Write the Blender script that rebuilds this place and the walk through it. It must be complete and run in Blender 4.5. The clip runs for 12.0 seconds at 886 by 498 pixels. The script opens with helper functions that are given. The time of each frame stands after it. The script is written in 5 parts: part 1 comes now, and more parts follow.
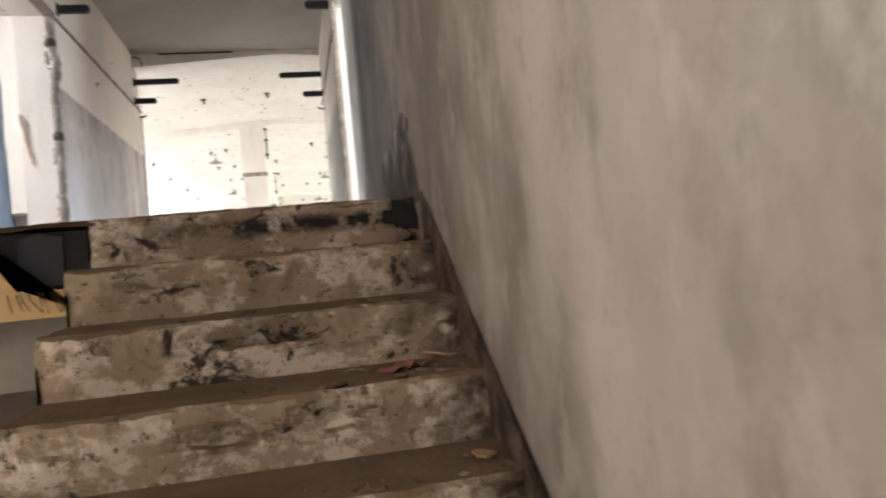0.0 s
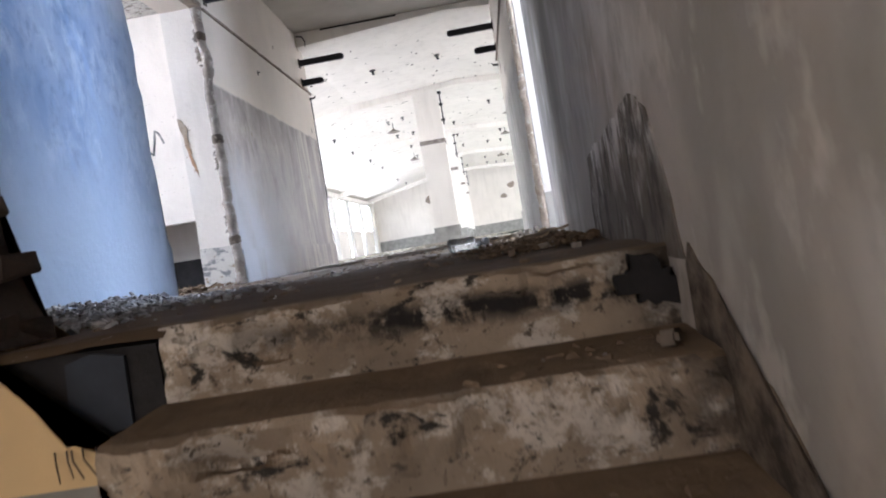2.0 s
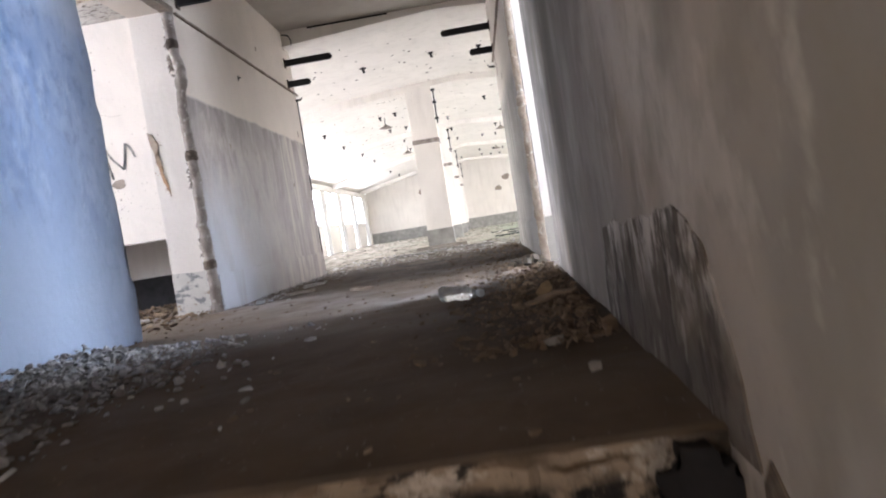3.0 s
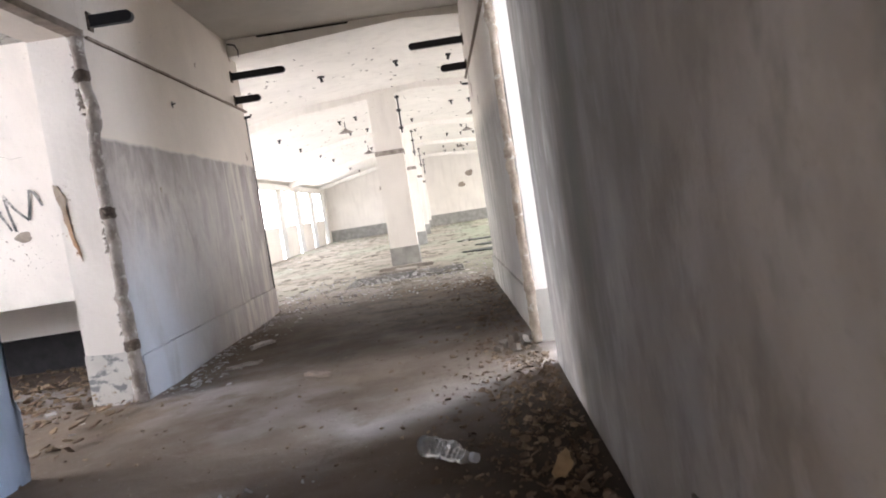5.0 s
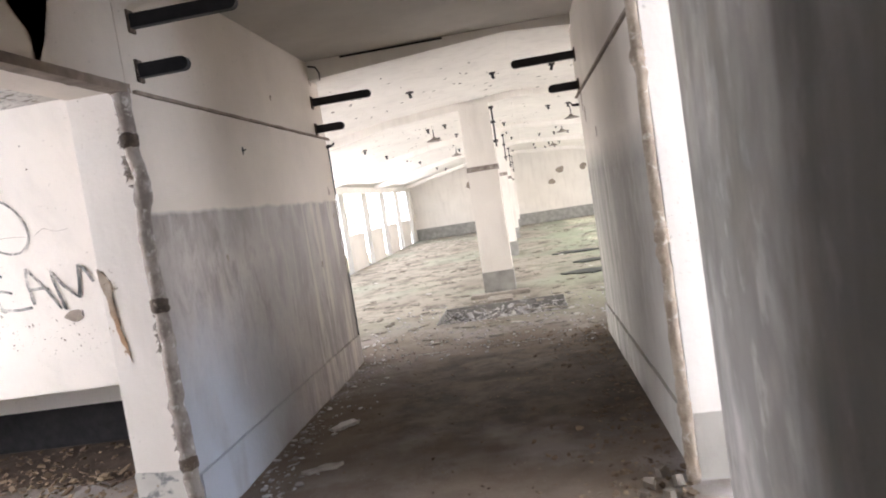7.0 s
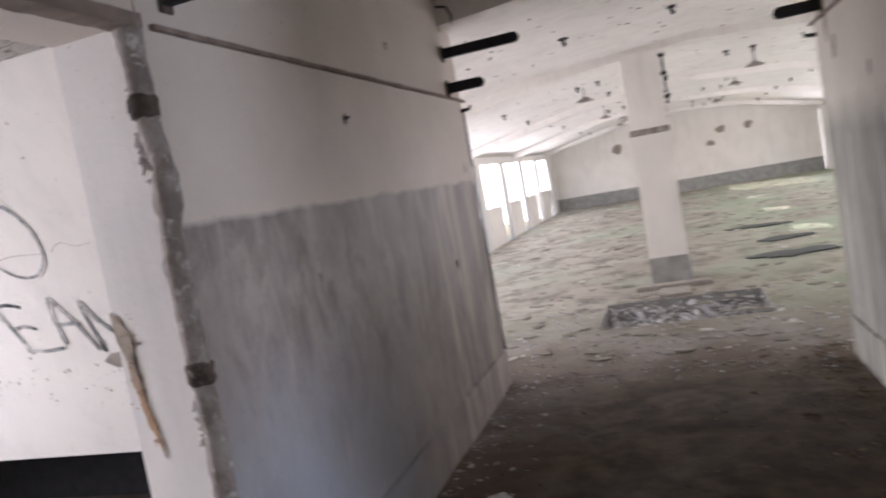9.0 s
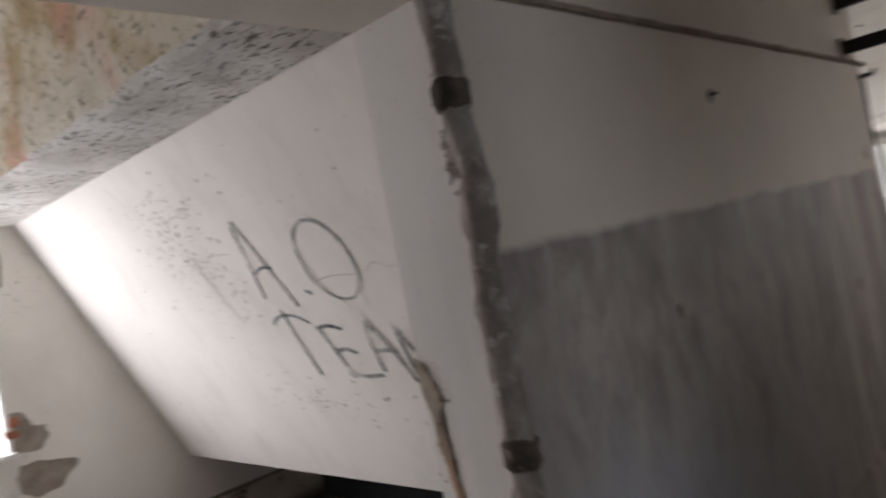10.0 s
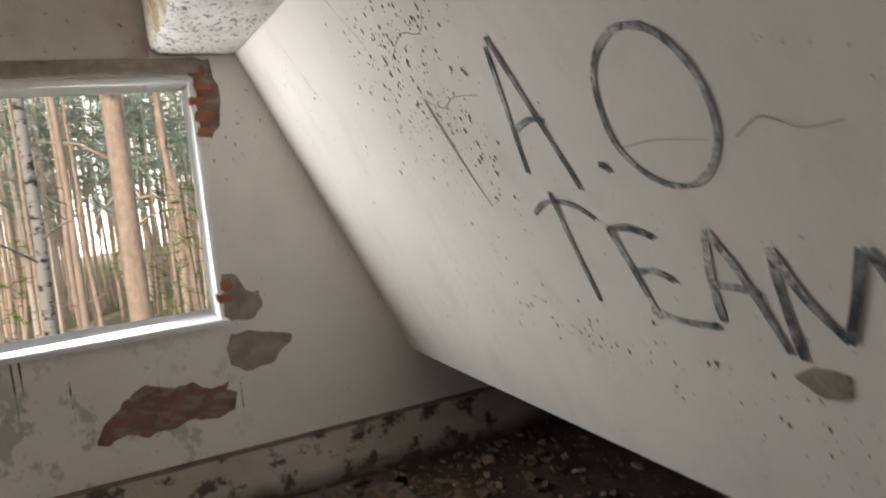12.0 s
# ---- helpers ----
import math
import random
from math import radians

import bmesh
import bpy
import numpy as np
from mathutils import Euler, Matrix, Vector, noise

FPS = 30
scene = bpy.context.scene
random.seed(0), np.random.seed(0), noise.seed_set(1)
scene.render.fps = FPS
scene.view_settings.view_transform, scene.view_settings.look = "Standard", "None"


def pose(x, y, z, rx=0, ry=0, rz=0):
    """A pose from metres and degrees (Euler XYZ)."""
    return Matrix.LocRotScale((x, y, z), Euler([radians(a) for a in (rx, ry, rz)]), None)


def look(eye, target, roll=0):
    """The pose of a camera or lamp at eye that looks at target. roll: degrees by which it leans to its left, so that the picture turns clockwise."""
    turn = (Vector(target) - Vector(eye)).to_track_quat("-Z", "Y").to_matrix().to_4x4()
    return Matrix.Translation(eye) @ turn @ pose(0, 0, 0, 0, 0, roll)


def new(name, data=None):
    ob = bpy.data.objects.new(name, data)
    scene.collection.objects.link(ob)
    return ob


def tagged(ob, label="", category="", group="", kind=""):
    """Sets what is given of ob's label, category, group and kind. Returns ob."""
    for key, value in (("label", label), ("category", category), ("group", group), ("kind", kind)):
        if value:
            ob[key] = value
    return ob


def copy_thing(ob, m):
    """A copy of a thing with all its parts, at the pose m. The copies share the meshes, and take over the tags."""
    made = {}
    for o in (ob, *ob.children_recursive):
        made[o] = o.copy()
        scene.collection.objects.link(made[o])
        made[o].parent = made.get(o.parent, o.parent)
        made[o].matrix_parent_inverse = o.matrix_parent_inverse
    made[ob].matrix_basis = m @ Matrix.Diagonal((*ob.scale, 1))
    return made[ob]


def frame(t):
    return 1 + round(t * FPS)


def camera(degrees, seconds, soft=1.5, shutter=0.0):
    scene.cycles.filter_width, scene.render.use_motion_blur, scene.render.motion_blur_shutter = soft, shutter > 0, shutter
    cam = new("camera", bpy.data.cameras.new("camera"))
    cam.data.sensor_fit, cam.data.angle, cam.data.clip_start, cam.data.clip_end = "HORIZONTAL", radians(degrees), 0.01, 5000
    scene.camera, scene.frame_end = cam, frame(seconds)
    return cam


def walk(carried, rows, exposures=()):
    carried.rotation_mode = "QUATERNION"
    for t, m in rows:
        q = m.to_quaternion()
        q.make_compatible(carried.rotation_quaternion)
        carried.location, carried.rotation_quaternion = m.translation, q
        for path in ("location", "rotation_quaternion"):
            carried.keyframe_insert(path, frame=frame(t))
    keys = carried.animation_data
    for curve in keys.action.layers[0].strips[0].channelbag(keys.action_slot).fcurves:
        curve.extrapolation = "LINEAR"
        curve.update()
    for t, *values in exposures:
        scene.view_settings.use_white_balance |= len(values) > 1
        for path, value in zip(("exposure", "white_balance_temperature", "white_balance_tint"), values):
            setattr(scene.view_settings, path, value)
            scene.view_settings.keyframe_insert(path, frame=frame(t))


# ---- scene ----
cam = camera(63.8, 12.0, soft=1.9, shutter=0.5)
ROWS = [
    (0, (0.017, 0.07, -0.269), (0.422, 2.028, -0.211), -5.5),
    (0.5, (0.07, 0.25, -0.3), (0.236, 2.242, -0.234), -6.7),
    (1, (0.095, 0.589, -0.153), (0.14, 2.589, -0.144), -6.6),
    (1.5, (0.1, 0.845, -0.046), (0.014, 2.843, -0.048), -9.3),
    (2, (0.091, 1.081, 0.077), (-0.039, 3.077, 0.053), -9.6),
    (2.5, (0.116, 1.239, 0.201), (-0.01, 3.234, 0.145), -9.0),
    (3, (0.128, 1.467, 0.358), (0.009, 3.462, 0.29), -9.2),
    (5, (0.093, 2.275, 0.877), (0.079, 4.27, 0.747), -8.8),
    (5.5, (0.126, 2.476, 0.952), (0.114, 4.471, 0.813), -8.8),
    (6, (0.06, 2.679, 1.099), (-0.16, 4.664, 0.986), -9.3),
    (6.5, (0.015, 2.907, 1.265), (-0.231, 4.888, 1.147), -8.8),
    (8.5, (-0.276, 4.268, 1.499), (-0.689, 6.216, 1.316), -10.0),
    (9, (-0.419, 4.617, 1.498), (-1.047, 6.508, 1.336), -10.3),
    (9.5, (-0.601, 4.889, 1.557), (-1.594, 6.622, 1.452), -10.7),
    (10, (-0.784, 5.175, 1.564), (-2.178, 6.609, 1.558), -11.1),
    (10.5, (-1.01, 5.335, 1.548), (-2.666, 6.455, 1.552), -8.7),
    (11, (-1.305, 5.421, 1.496), (-3.025, 6.427, 1.338), -7.9),
    (11.5, (-1.557, 5.559, 1.463), (-3.302, 6.503, 1.209), -7.0),
    (12, (-1.744, 5.709, 1.531), (-3.538, 6.563, 1.302), -5.7),
]
EXPOSURES = [(0.0, 1.45, 6800, 15), (0.4, 1.66, 6050, 17), (1.0, 1.66, 5900, 17), (1.5, 1.48, 5900, 17), (3.0, 1.33, 6350, 20), (5.5, 1.28, 6600, 20), (6.5, 1.2, 6700, 20), (8.5, 0.9, 6450, 23), (9.0, 0.6, 6350, 24), (9.5, 0.18, 6450, 21), (10.0, -0.5, 6700, 18), (10.5, -0.6, 6900, 16), (11.5, -0.45, 6800, 15), (12.0, -0.95, 7000, 14)]
walk(cam, [(t, look(eye, target, lean)) for t, eye, target, lean in ROWS], EXPOSURES)

# ---- world and sun ----
SUN_EL, SUN_AZ = radians(26), radians(125)
world = bpy.data.worlds.new("world")
scene.world = world
world.use_nodes = True
wn = world.node_tree.nodes
sky = wn.new("ShaderNodeTexSky")
sky.sky_type = "NISHITA"
sky.sun_disc = False
sky.sun_elevation = SUN_EL
sky.sun_rotation = SUN_AZ
wn["Background"].inputs["Strength"].default_value = 0.15
world.node_tree.links.new(sky.outputs[0], wn["Background"].inputs["Color"])
sun = new("sun", bpy.data.lights.new("sun", "SUN"))
sun.data.energy = 5.0
sun.data.angle = radians(0.5)
sun.data.color = (1.0, 0.94, 0.84)
sun.matrix_world = look((0, 0, 0), (-math.sin(SUN_AZ) * math.cos(SUN_EL), -math.cos(SUN_AZ) * math.cos(SUN_EL), -math.sin(SUN_EL)))


def sky_light(x, y, z, w, h, toward, power, color=(0.86, 0.93, 1.0)):
    """Daylight that comes in through one window opening."""
    la = bpy.data.lights.new("window_daylight", "AREA")
    la.shape, la.size, la.size_y, la.energy, la.color = "RECTANGLE", w, h, power, color
    ob = new("window_daylight", la)
    ob.matrix_world = look((x, y, z), (x + toward[0], y + toward[1], z + toward[2]))
    return ob


sky_light(-5.19, 5.38, 1.42, 1.04, 0.95, (1, 0.1, -0.1), 78)
sky_light(4.35, 5.2, 1.5, 1.4, 1.1, (-1, 0.15, -0.15), 105, (0.74, 0.87, 1.0))
sky_light(4.35, 8.6, 1.55, 1.4, 1.1, (-1, -0.5, -0.1), 430, (0.76, 0.88, 1.0))
sky_light(-1.66, -1.5, 0.9, 1.5, 1.45, (0.4, 1, -0.05), 21, (1.0, 0.90, 0.78))
sky_light(-1.70, 0.9, -1.5, 1.3, 1.0, (1, 0.7, 0.1), 6, (1.0, 0.90, 0.78))
# added hall lamps inside the walls, broader than the openings they stand for
for k in range(4):
    sky_light(-4.27, 12.0 + 4.5 * k, 1.4, 4.2, 1.0, (1, 0, -0.05), 56, (0.95, 0.97, 1.0))
    sky_light(4.27, 12.0 + 4.5 * k, 1.4, 4.2, 1.0, (-1, 0, -0.05), 46, (0.95, 0.97, 1.0))


# ---- materials ----
class Nodes:
    """A small builder for node materials."""

    def __init__(self, name, rough=0.9, metal=0.0, spec=0.3):
        self.mat = bpy.data.materials.new(name)
        self.mat.use_nodes = True
        self.nt = self.mat.node_tree
        self.bsdf = self.nt.nodes["Principled BSDF"]
        self.bsdf.inputs["Roughness"].default_value = rough
        self.bsdf.inputs["Metallic"].default_value = metal
        self.bsdf.inputs["Specular IOR Level"].default_value = spec
        self.pos = self.add("ShaderNodeNewGeometry").outputs["Position"]

    def add(self, kind):
        return self.nt.nodes.new(kind)

    def link(self, a, b):
        self.nt.links.new(a, b)

    def noise(self, scale, detail=4.0, stretch=(1, 1, 1), rough=0.55, warp=0.0):
        m = self.add("ShaderNodeMapping")
        m.inputs["Scale"].default_value = stretch
        self.link(self.pos, m.inputs["Vector"])
        n = self.add("ShaderNodeTexNoise")
        n.inputs["Scale"].default_value = scale
        n.inputs["Detail"].default_value = detail
        n.inputs["Roughness"].default_value = rough
        n.inputs["Distortion"].default_value = warp
        self.link(m.outputs[0], n.inputs["Vector"])
        return n.outputs["Fac"]

    def voronoi(self, scale, stretch=(1, 1, 1)):
        m = self.add("ShaderNodeMapping")
        m.inputs["Scale"].default_value = stretch
        self.link(self.pos, m.inputs["Vector"])
        n = self.add("ShaderNodeTexVoronoi")
        n.inputs["Scale"].default_value = scale
        self.link(m.outputs[0], n.inputs["Vector"])
        return n.outputs["Distance"]

    def ramp(self, fac, lo, hi, flip=False):
        r = self.add("ShaderNodeMapRange")
        r.inputs["From Min"].default_value, r.inputs["From Max"].default_value = lo, hi
        r.inputs["To Min"].default_value, r.inputs["To Max"].default_value = (1, 0) if flip else (0, 1)
        self.link(fac, r.inputs["Value"])
        return r.outputs["Result"]

    def axis(self, which, lo, hi, flip=False, wobble=0.0, wscale=3.0):
        s = self.add("ShaderNodeSeparateXYZ")
        self.link(self.pos, s.inputs[0])
        out = s.outputs["XYZ".index(which)]
        if wobble:
            out = self.math("ADD", out, self.math("MULTIPLY", self.math("SUBTRACT", self.noise(wscale, 5), 0.5), wobble))
        return self.ramp(out, lo, hi, flip)

    def math(self, op, a, b=0.0):
        m = self.add("ShaderNodeMath")
        m.operation = op
        for i, v in enumerate((a, b)):
            if isinstance(v, (int, float)):
                m.inputs[i].default_value = v
            else:
                self.link(v, m.inputs[i])
        return m.outputs[0]

    def mix(self, fac, a, b, kind="MIX"):
        m = self.add("ShaderNodeMix")
        m.data_type, m.blend_type = "RGBA", kind
        for sock, v in ((m.inputs["Factor"], fac), (m.inputs["A"], a), (m.inputs["B"], b)):
            if isinstance(v, (int, float)):
                sock.default_value = v
            elif isinstance(v, (tuple, list)):
                sock.default_value = (*v, 1) if len(v) == 3 else v
            else:
                self.link(v, sock)
        return m.outputs["Result"]

    def shade(self, color, amount=0.25, scale=7.0):
        """A tint that varies by the noise, up and down."""
        f = self.ramp(self.noise(scale, 6), 0.25, 0.75)
        dark = tuple(c * (1 - amount) for c in color)
        light = tuple(min(1, c * (1 + amount * 0.6)) for c in color)
        return self.mix(f, dark, light)

    def done(self, color, bump=0.0, height=None, rough=None):
        if isinstance(color, (tuple, list)):
            self.bsdf.inputs["Base Color"].default_value = (*color, 1)
        else:
            self.link(color, self.bsdf.inputs["Base Color"])
        if bump:
            b = self.add("ShaderNodeBump")
            b.inputs["Strength"].default_value = 0.6
            b.inputs["Distance"].default_value = bump
            self.link(height if height is not None else self.noise(60, 6), b.inputs["Height"])
            self.link(b.outputs[0], self.bsdf.inputs["Normal"])
        if rough is not None:
            self.link(rough, self.bsdf.inputs["Roughness"])
        return self.mat


def plain(name, color, rough=0.85, metal=0.0, amount=0.25, scale=9.0, bump=0.002, fine=70):
    n = Nodes(name, rough, metal)
    return n.done(n.shade(color, amount, scale), bump, n.noise(fine, 6))


def plaster_white(name, base=(0.80, 0.765, 0.72), specks=0.64):
    """Old whitewash with grey streaks, damp stains and chipped specks."""
    n = Nodes(name, 0.92)
    c = n.shade(base, 0.08, 1.7)
    streak = n.ramp(n.noise(3.0, 6, (2.2, 2.2, 0.35)), 0.50, 0.78)
    c = n.mix(n.math("MULTIPLY", streak, 0.35), c, (0.52, 0.49, 0.45))
    chips = n.ramp(n.noise(55, 3, (1, 1, 0.8), 0.7), specks, specks + 0.05)
    zone = n.ramp(n.noise(1.4, 3), 0.45, 0.62)
    c = n.mix(n.math("MULTIPLY", chips, zone), c, (0.26, 0.22, 0.19))
    return n.done(c, 0.004, n.noise(30, 7))


def wall_two_tone(name, upper, lower, stain, height, blur=0.03, stainy=0.8, wobble=0.05, pale=None, coarse=3.0, gloss=0.85):
    """Whitewash above a painted dado that has run and bleached in soft vertical streaks."""
    n = Nodes(name, gloss, 0.0, 0.5)
    up = n.shade(upper, 0.10, 2.0)
    up = n.mix(n.math("MULTIPLY", n.ramp(n.noise(2.2, 5, (1, 1, 0.6)), 0.5, 0.75), 0.3), up, tuple(c * 0.75 for c in upper))
    up = n.mix(n.math("MULTIPLY", n.ramp(n.noise(45, 2, (1, 1, 1), 0.6), 0.72, 0.75), 0.8), up, (0.25, 0.22, 0.19))
    low = n.shade(lower, 0.16, 0.9)
    cloud = n.ramp(n.noise(1.5, 4, (1, 1, 0.7), 0.55), 0.40, 0.64)
    low = n.mix(n.math("MULTIPLY", cloud, stainy * 0.75), low, stain)
    runs = n.ramp(n.noise(coarse * 2.2, 7, (1, 1, 0.45), 0.66, 0.5), 0.48, 0.66)
    low = n.mix(n.math("MULTIPLY", n.math("MULTIPLY", runs, n.ramp(n.noise(1.9, 3), 0.36, 0.56)), stainy), low, stain)
    rinse = n.ramp(n.noise(coarse * 2.6, 6, (1, 1, 0.4), 0.64, 0.4), 0.54, 0.66)
    low = n.mix(n.math("MULTIPLY", n.math("MULTIPLY", rinse, n.ramp(n.noise(1.2, 3), 0.45, 0.62)), 0.6), low, tuple(min(1, c * 1.5) for c in lower))
    low = n.mix(n.math("MULTIPLY", n.ramp(n.noise(22, 7, (1, 1, 0.6), 0.66), 0.50, 0.66), 0.5), low, tuple(min(1, c * 0.6) for c in lower))
    top = n.math("MULTIPLY", n.axis("Z", height - 0.30, height, False, 0.35, 7.0), n.ramp(n.noise(6, 5, (1, 1, 0.2)), 0.40, 0.60))
    low = n.mix(n.math("MULTIPLY", top, stainy * 0.9), low, stain)
    if pale:
        # paler foot; on the west wall it paints in bluish doorway daylight
        pale_foot = n.math("MULTIPLY", n.math("MULTIPLY", n.ramp(n.noise(1.6, 4, (1, 1, 0.5)), 0.30, 0.52), n.axis("Z", 0.3, 1.3, True, 0.8, 2.0)), n.axis("Y", 6.9, 8.2, True, 0.7, 1.5))
        low = n.mix(pale_foot, low, pale)
        far = n.axis("Y", 7.7, 8.4, False, 0.6, 2.0)
        low = n.mix(n.math("MULTIPLY", n.math("MULTIPLY", n.ramp(n.noise(8, 6, (1, 1, 0.16), 0.62, 0.3), 0.50, 0.58), far), 0.55), low, tuple(c * 0.45 for c in lower))
        low = n.mix(n.math("MULTIPLY", n.math("MULTIPLY", n.ramp(n.noise(7, 5, (1.2, 1.2, 0.14), 0.6, 0.3), 0.53, 0.60), far), 0.7), low, tuple(c * 0.82 for c in upper))
    f = n.axis("Z", height - blur, height + blur, False, wobble, 4.0)
    c = n.mix(f, low, up)
    return n.done(c, 0.004, n.noise(28, 7))


def limewash(name):
    """Cloudy limewash over grey render, with dark runs and painted shade beside the landing."""
    n = Nodes(name, 0.9)
    c = n.shade((0.45, 0.415, 0.375), 0.16, 0.9)
    c = n.mix(n.math("MULTIPLY", n.ramp(n.noise(2.6, 3, (1, 0.6, 0.45), 0.5), 0.46, 0.58), 0.8), c, (0.27, 0.26, 0.24))
    c = n.mix(n.math("MULTIPLY", n.ramp(n.noise(3.7, 3, (1, 0.7, 0.4), 0.5), 0.48, 0.66), 0.75), c, (0.62, 0.60, 0.57))
    c = n.mix(n.math("MULTIPLY", n.ramp(n.noise(1.9, 3, (1, 0.6, 0.5)), 0.52, 0.68), 0.4), c, (0.45, 0.34, 0.23))
    c = n.mix(n.math("MULTIPLY", n.ramp(n.noise(6.5, 4, (1, 0.7, 0.5), 0.6), 0.50, 0.62), 0.5), c, (0.26, 0.245, 0.215))
    c = n.mix(n.math("MULTIPLY", n.ramp(n.noise(9.0, 5, (1, 0.8, 0.45), 0.6), 0.54, 0.64), 0.5), c, (0.60, 0.575, 0.54))
    c = n.mix(n.math("MULTIPLY", n.ramp(n.noise(30, 5, (1, 1, 1), 0.6), 0.55, 0.75), 0.22), c, (0.24, 0.22, 0.19))
    # dim stretch past the landing: its shade is painted into the colour
    shade_stain = n.math("MULTIPLY", n.axis("Y", 2.9, 3.6, False, 0.9, 1.2), n.axis("Y", 4.7, 5.2, True, 0.7, 1.6))
    c = n.mix(n.math("MULTIPLY", shade_stain, 0.55), c, n.shade((0.215, 0.195, 0.175), 0.2, 2.0))
    runs = n.ramp(n.noise(2.4, 5, (1, 1, 0.28), 0.55, 0.3), 0.46, 0.62)
    runs = n.math("MULTIPLY", runs, n.axis("Y", 3.5, 4.2, False, 0.5, 1.5))
    c = n.mix(n.math("MULTIPLY", runs, 0.6), c, (0.125, 0.125, 0.105))
    pale = n.math("MULTIPLY", n.ramp(n.noise(2.6, 4, (1, 1, 0.25), 0.55, 0.3), 0.54, 0.66), n.axis("Y", 4.2, 4.9, False, 0.4, 1.5))
    c = n.mix(n.math("MULTIPLY", pale, 0.5), c, (0.44, 0.42, 0.37))
    return n.done(c, 0.006, n.noise(20, 8))


def crust(name, base, dark, pale):
    """Rust and old paint in crumbling layers."""
    n = Nodes(name, 0.85)
    c = n.mix(n.ramp(n.noise(14, 7, (1, 1, 0.7), 0.66), 0.42, 0.60), dark, base)
    c = n.mix(n.ramp(n.noise(23, 6, (1, 1, 0.8), 0.7, 0.4), 0.56, 0.63), c, pale)
    return n.done(c, 0.010, n.noise(34, 8))


M_WHITE = plaster_white("old_whitewash")
M_HALL = plaster_white("hall_whitewash", (0.82, 0.79, 0.74), 0.66)
# the bluish colour is doorway daylight painted low on the dado
M_CORR = wall_two_tone("corridor_wall_paint", (0.60, 0.53, 0.455), (0.36, 0.315, 0.285), (0.155, 0.128, 0.118), 1.53, 0.012, 0.9, 0.06, (0.385, 0.42, 0.475), 3.0, 0.5)
M_CORR_R = wall_two_tone("corridor_wall_green", (0.58, 0.53, 0.46), (0.34, 0.322, 0.285), (0.20, 0.192, 0.17), 1.53, 0.10, 0.6, 0.1, (0.42, 0.40, 0.36))
M_BLUE = wall_two_tone("blue_wall_paint", (0.46, 0.52, 0.62), (0.17, 0.26, 0.44), (0.45, 0.51, 0.62), 1.75, 0.12, 0.75, 0.5, (0.37, 0.45, 0.58), 3.4)
M_RIGHT = limewash("stair_wall_limewash")
M_SLAB = plaster_white("sloped_slab_whitewash", (0.76, 0.71, 0.65), 0.66)
M_CEIL = plain("corridor_ceiling_wash", (0.50, 0.47, 0.43), amount=0.12, scale=2.5)
M_BEIGE = plain("beige_stair_paint", (0.62, 0.45, 0.24), amount=0.12, scale=3)
M_BROWN = plain("brown_dado_paint", (0.22, 0.16, 0.10), amount=0.2, scale=3)
M_GREYPANEL = plain("grey_lower_plaster", (0.50, 0.46, 0.42), amount=0.15, scale=4)
M_BLACK = plain("black_concrete", (0.022, 0.021, 0.022), amount=0.5, scale=12, bump=0.01, fine=25)
M_BRICKDARK = plain("dark_broken_brick", (0.075, 0.055, 0.045), amount=0.4, scale=9, bump=0.012, fine=22)
M_BRICK = plain("red_brick", (0.36, 0.15, 0.09), amount=0.4, scale=14, bump=0.006, fine=45)
M_STEEL = plain("black_painted_steel", (0.025, 0.026, 0.03), 0.5, 0.3, 0.3, 12, 0.0006, 120)
M_PIPE = crust("crusted_pipe", (0.34, 0.305, 0.275), (0.20, 0.17, 0.15), (0.48, 0.45, 0.41))
M_PIPEPALE = crust("cream_painted_pipe", (0.37, 0.31, 0.25), (0.24, 0.19, 0.145), (0.48, 0.43, 0.37))
M_RUST = crust("rusty_collar", (0.12, 0.092, 0.072), (0.05, 0.038, 0.03), (0.25, 0.21, 0.17))
M_WOOD = plain("weathered_frame_wood", (0.25, 0.20, 0.16), 0.85, 0, 0.4, 12, 0.003, 70)
M_SKIRT = plain("dirty_skirting_plaster", (0.33, 0.33, 0.31), amount=0.35, scale=6, bump=0.004, fine=40)
n = Nodes("flaked_white_foot", 0.92)
c = n.shade((0.60, 0.59, 0.56), 0.2, 5)
c = n.mix(n.ramp(n.noise(9, 6, (1, 1, 1.5), 0.62), 0.52, 0.58), c, (0.24, 0.25, 0.26))
c = n.mix(n.ramp(n.noise(13, 6, (1, 1, 1.2), 0.62), 0.60, 0.65), c, (0.30, 0.23, 0.16))
M_FLAKE = n.done(c, 0.008, n.noise(30, 7))
n = Nodes("stained_window_wall", 0.92)
c = n.shade((0.81, 0.77, 0.715), 0.07, 1.7)
c = n.mix(n.math("MULTIPLY", n.ramp(n.noise(2.2, 5, (1, 1, 0.8), 0.6), 0.52, 0.72), 0.22), c, (0.56, 0.53, 0.47))
low = n.math("MULTIPLY", n.ramp(n.noise(6.0, 7, (1, 1, 0.8), 0.66), 0.53, 0.58), n.axis("Z", 0.72, 0.96, True, 0.25, 3))
low = n.math("MULTIPLY", low, n.axis("Y", 5.9, 6.3, True, 0.5, 3))
c = n.mix(n.math("MULTIPLY", low, 0.75), c, (0.40, 0.41, 0.36))
c = n.mix(n.math("MULTIPLY", n.ramp(n.noise(48, 3, (1, 1, 0.8), 0.7), 0.66, 0.70), n.ramp(n.noise(2.5, 3), 0.46, 0.6)), c, (0.24, 0.20, 0.17))
M_WINWALL = n.done(c, 0.004, n.noise(30, 7))


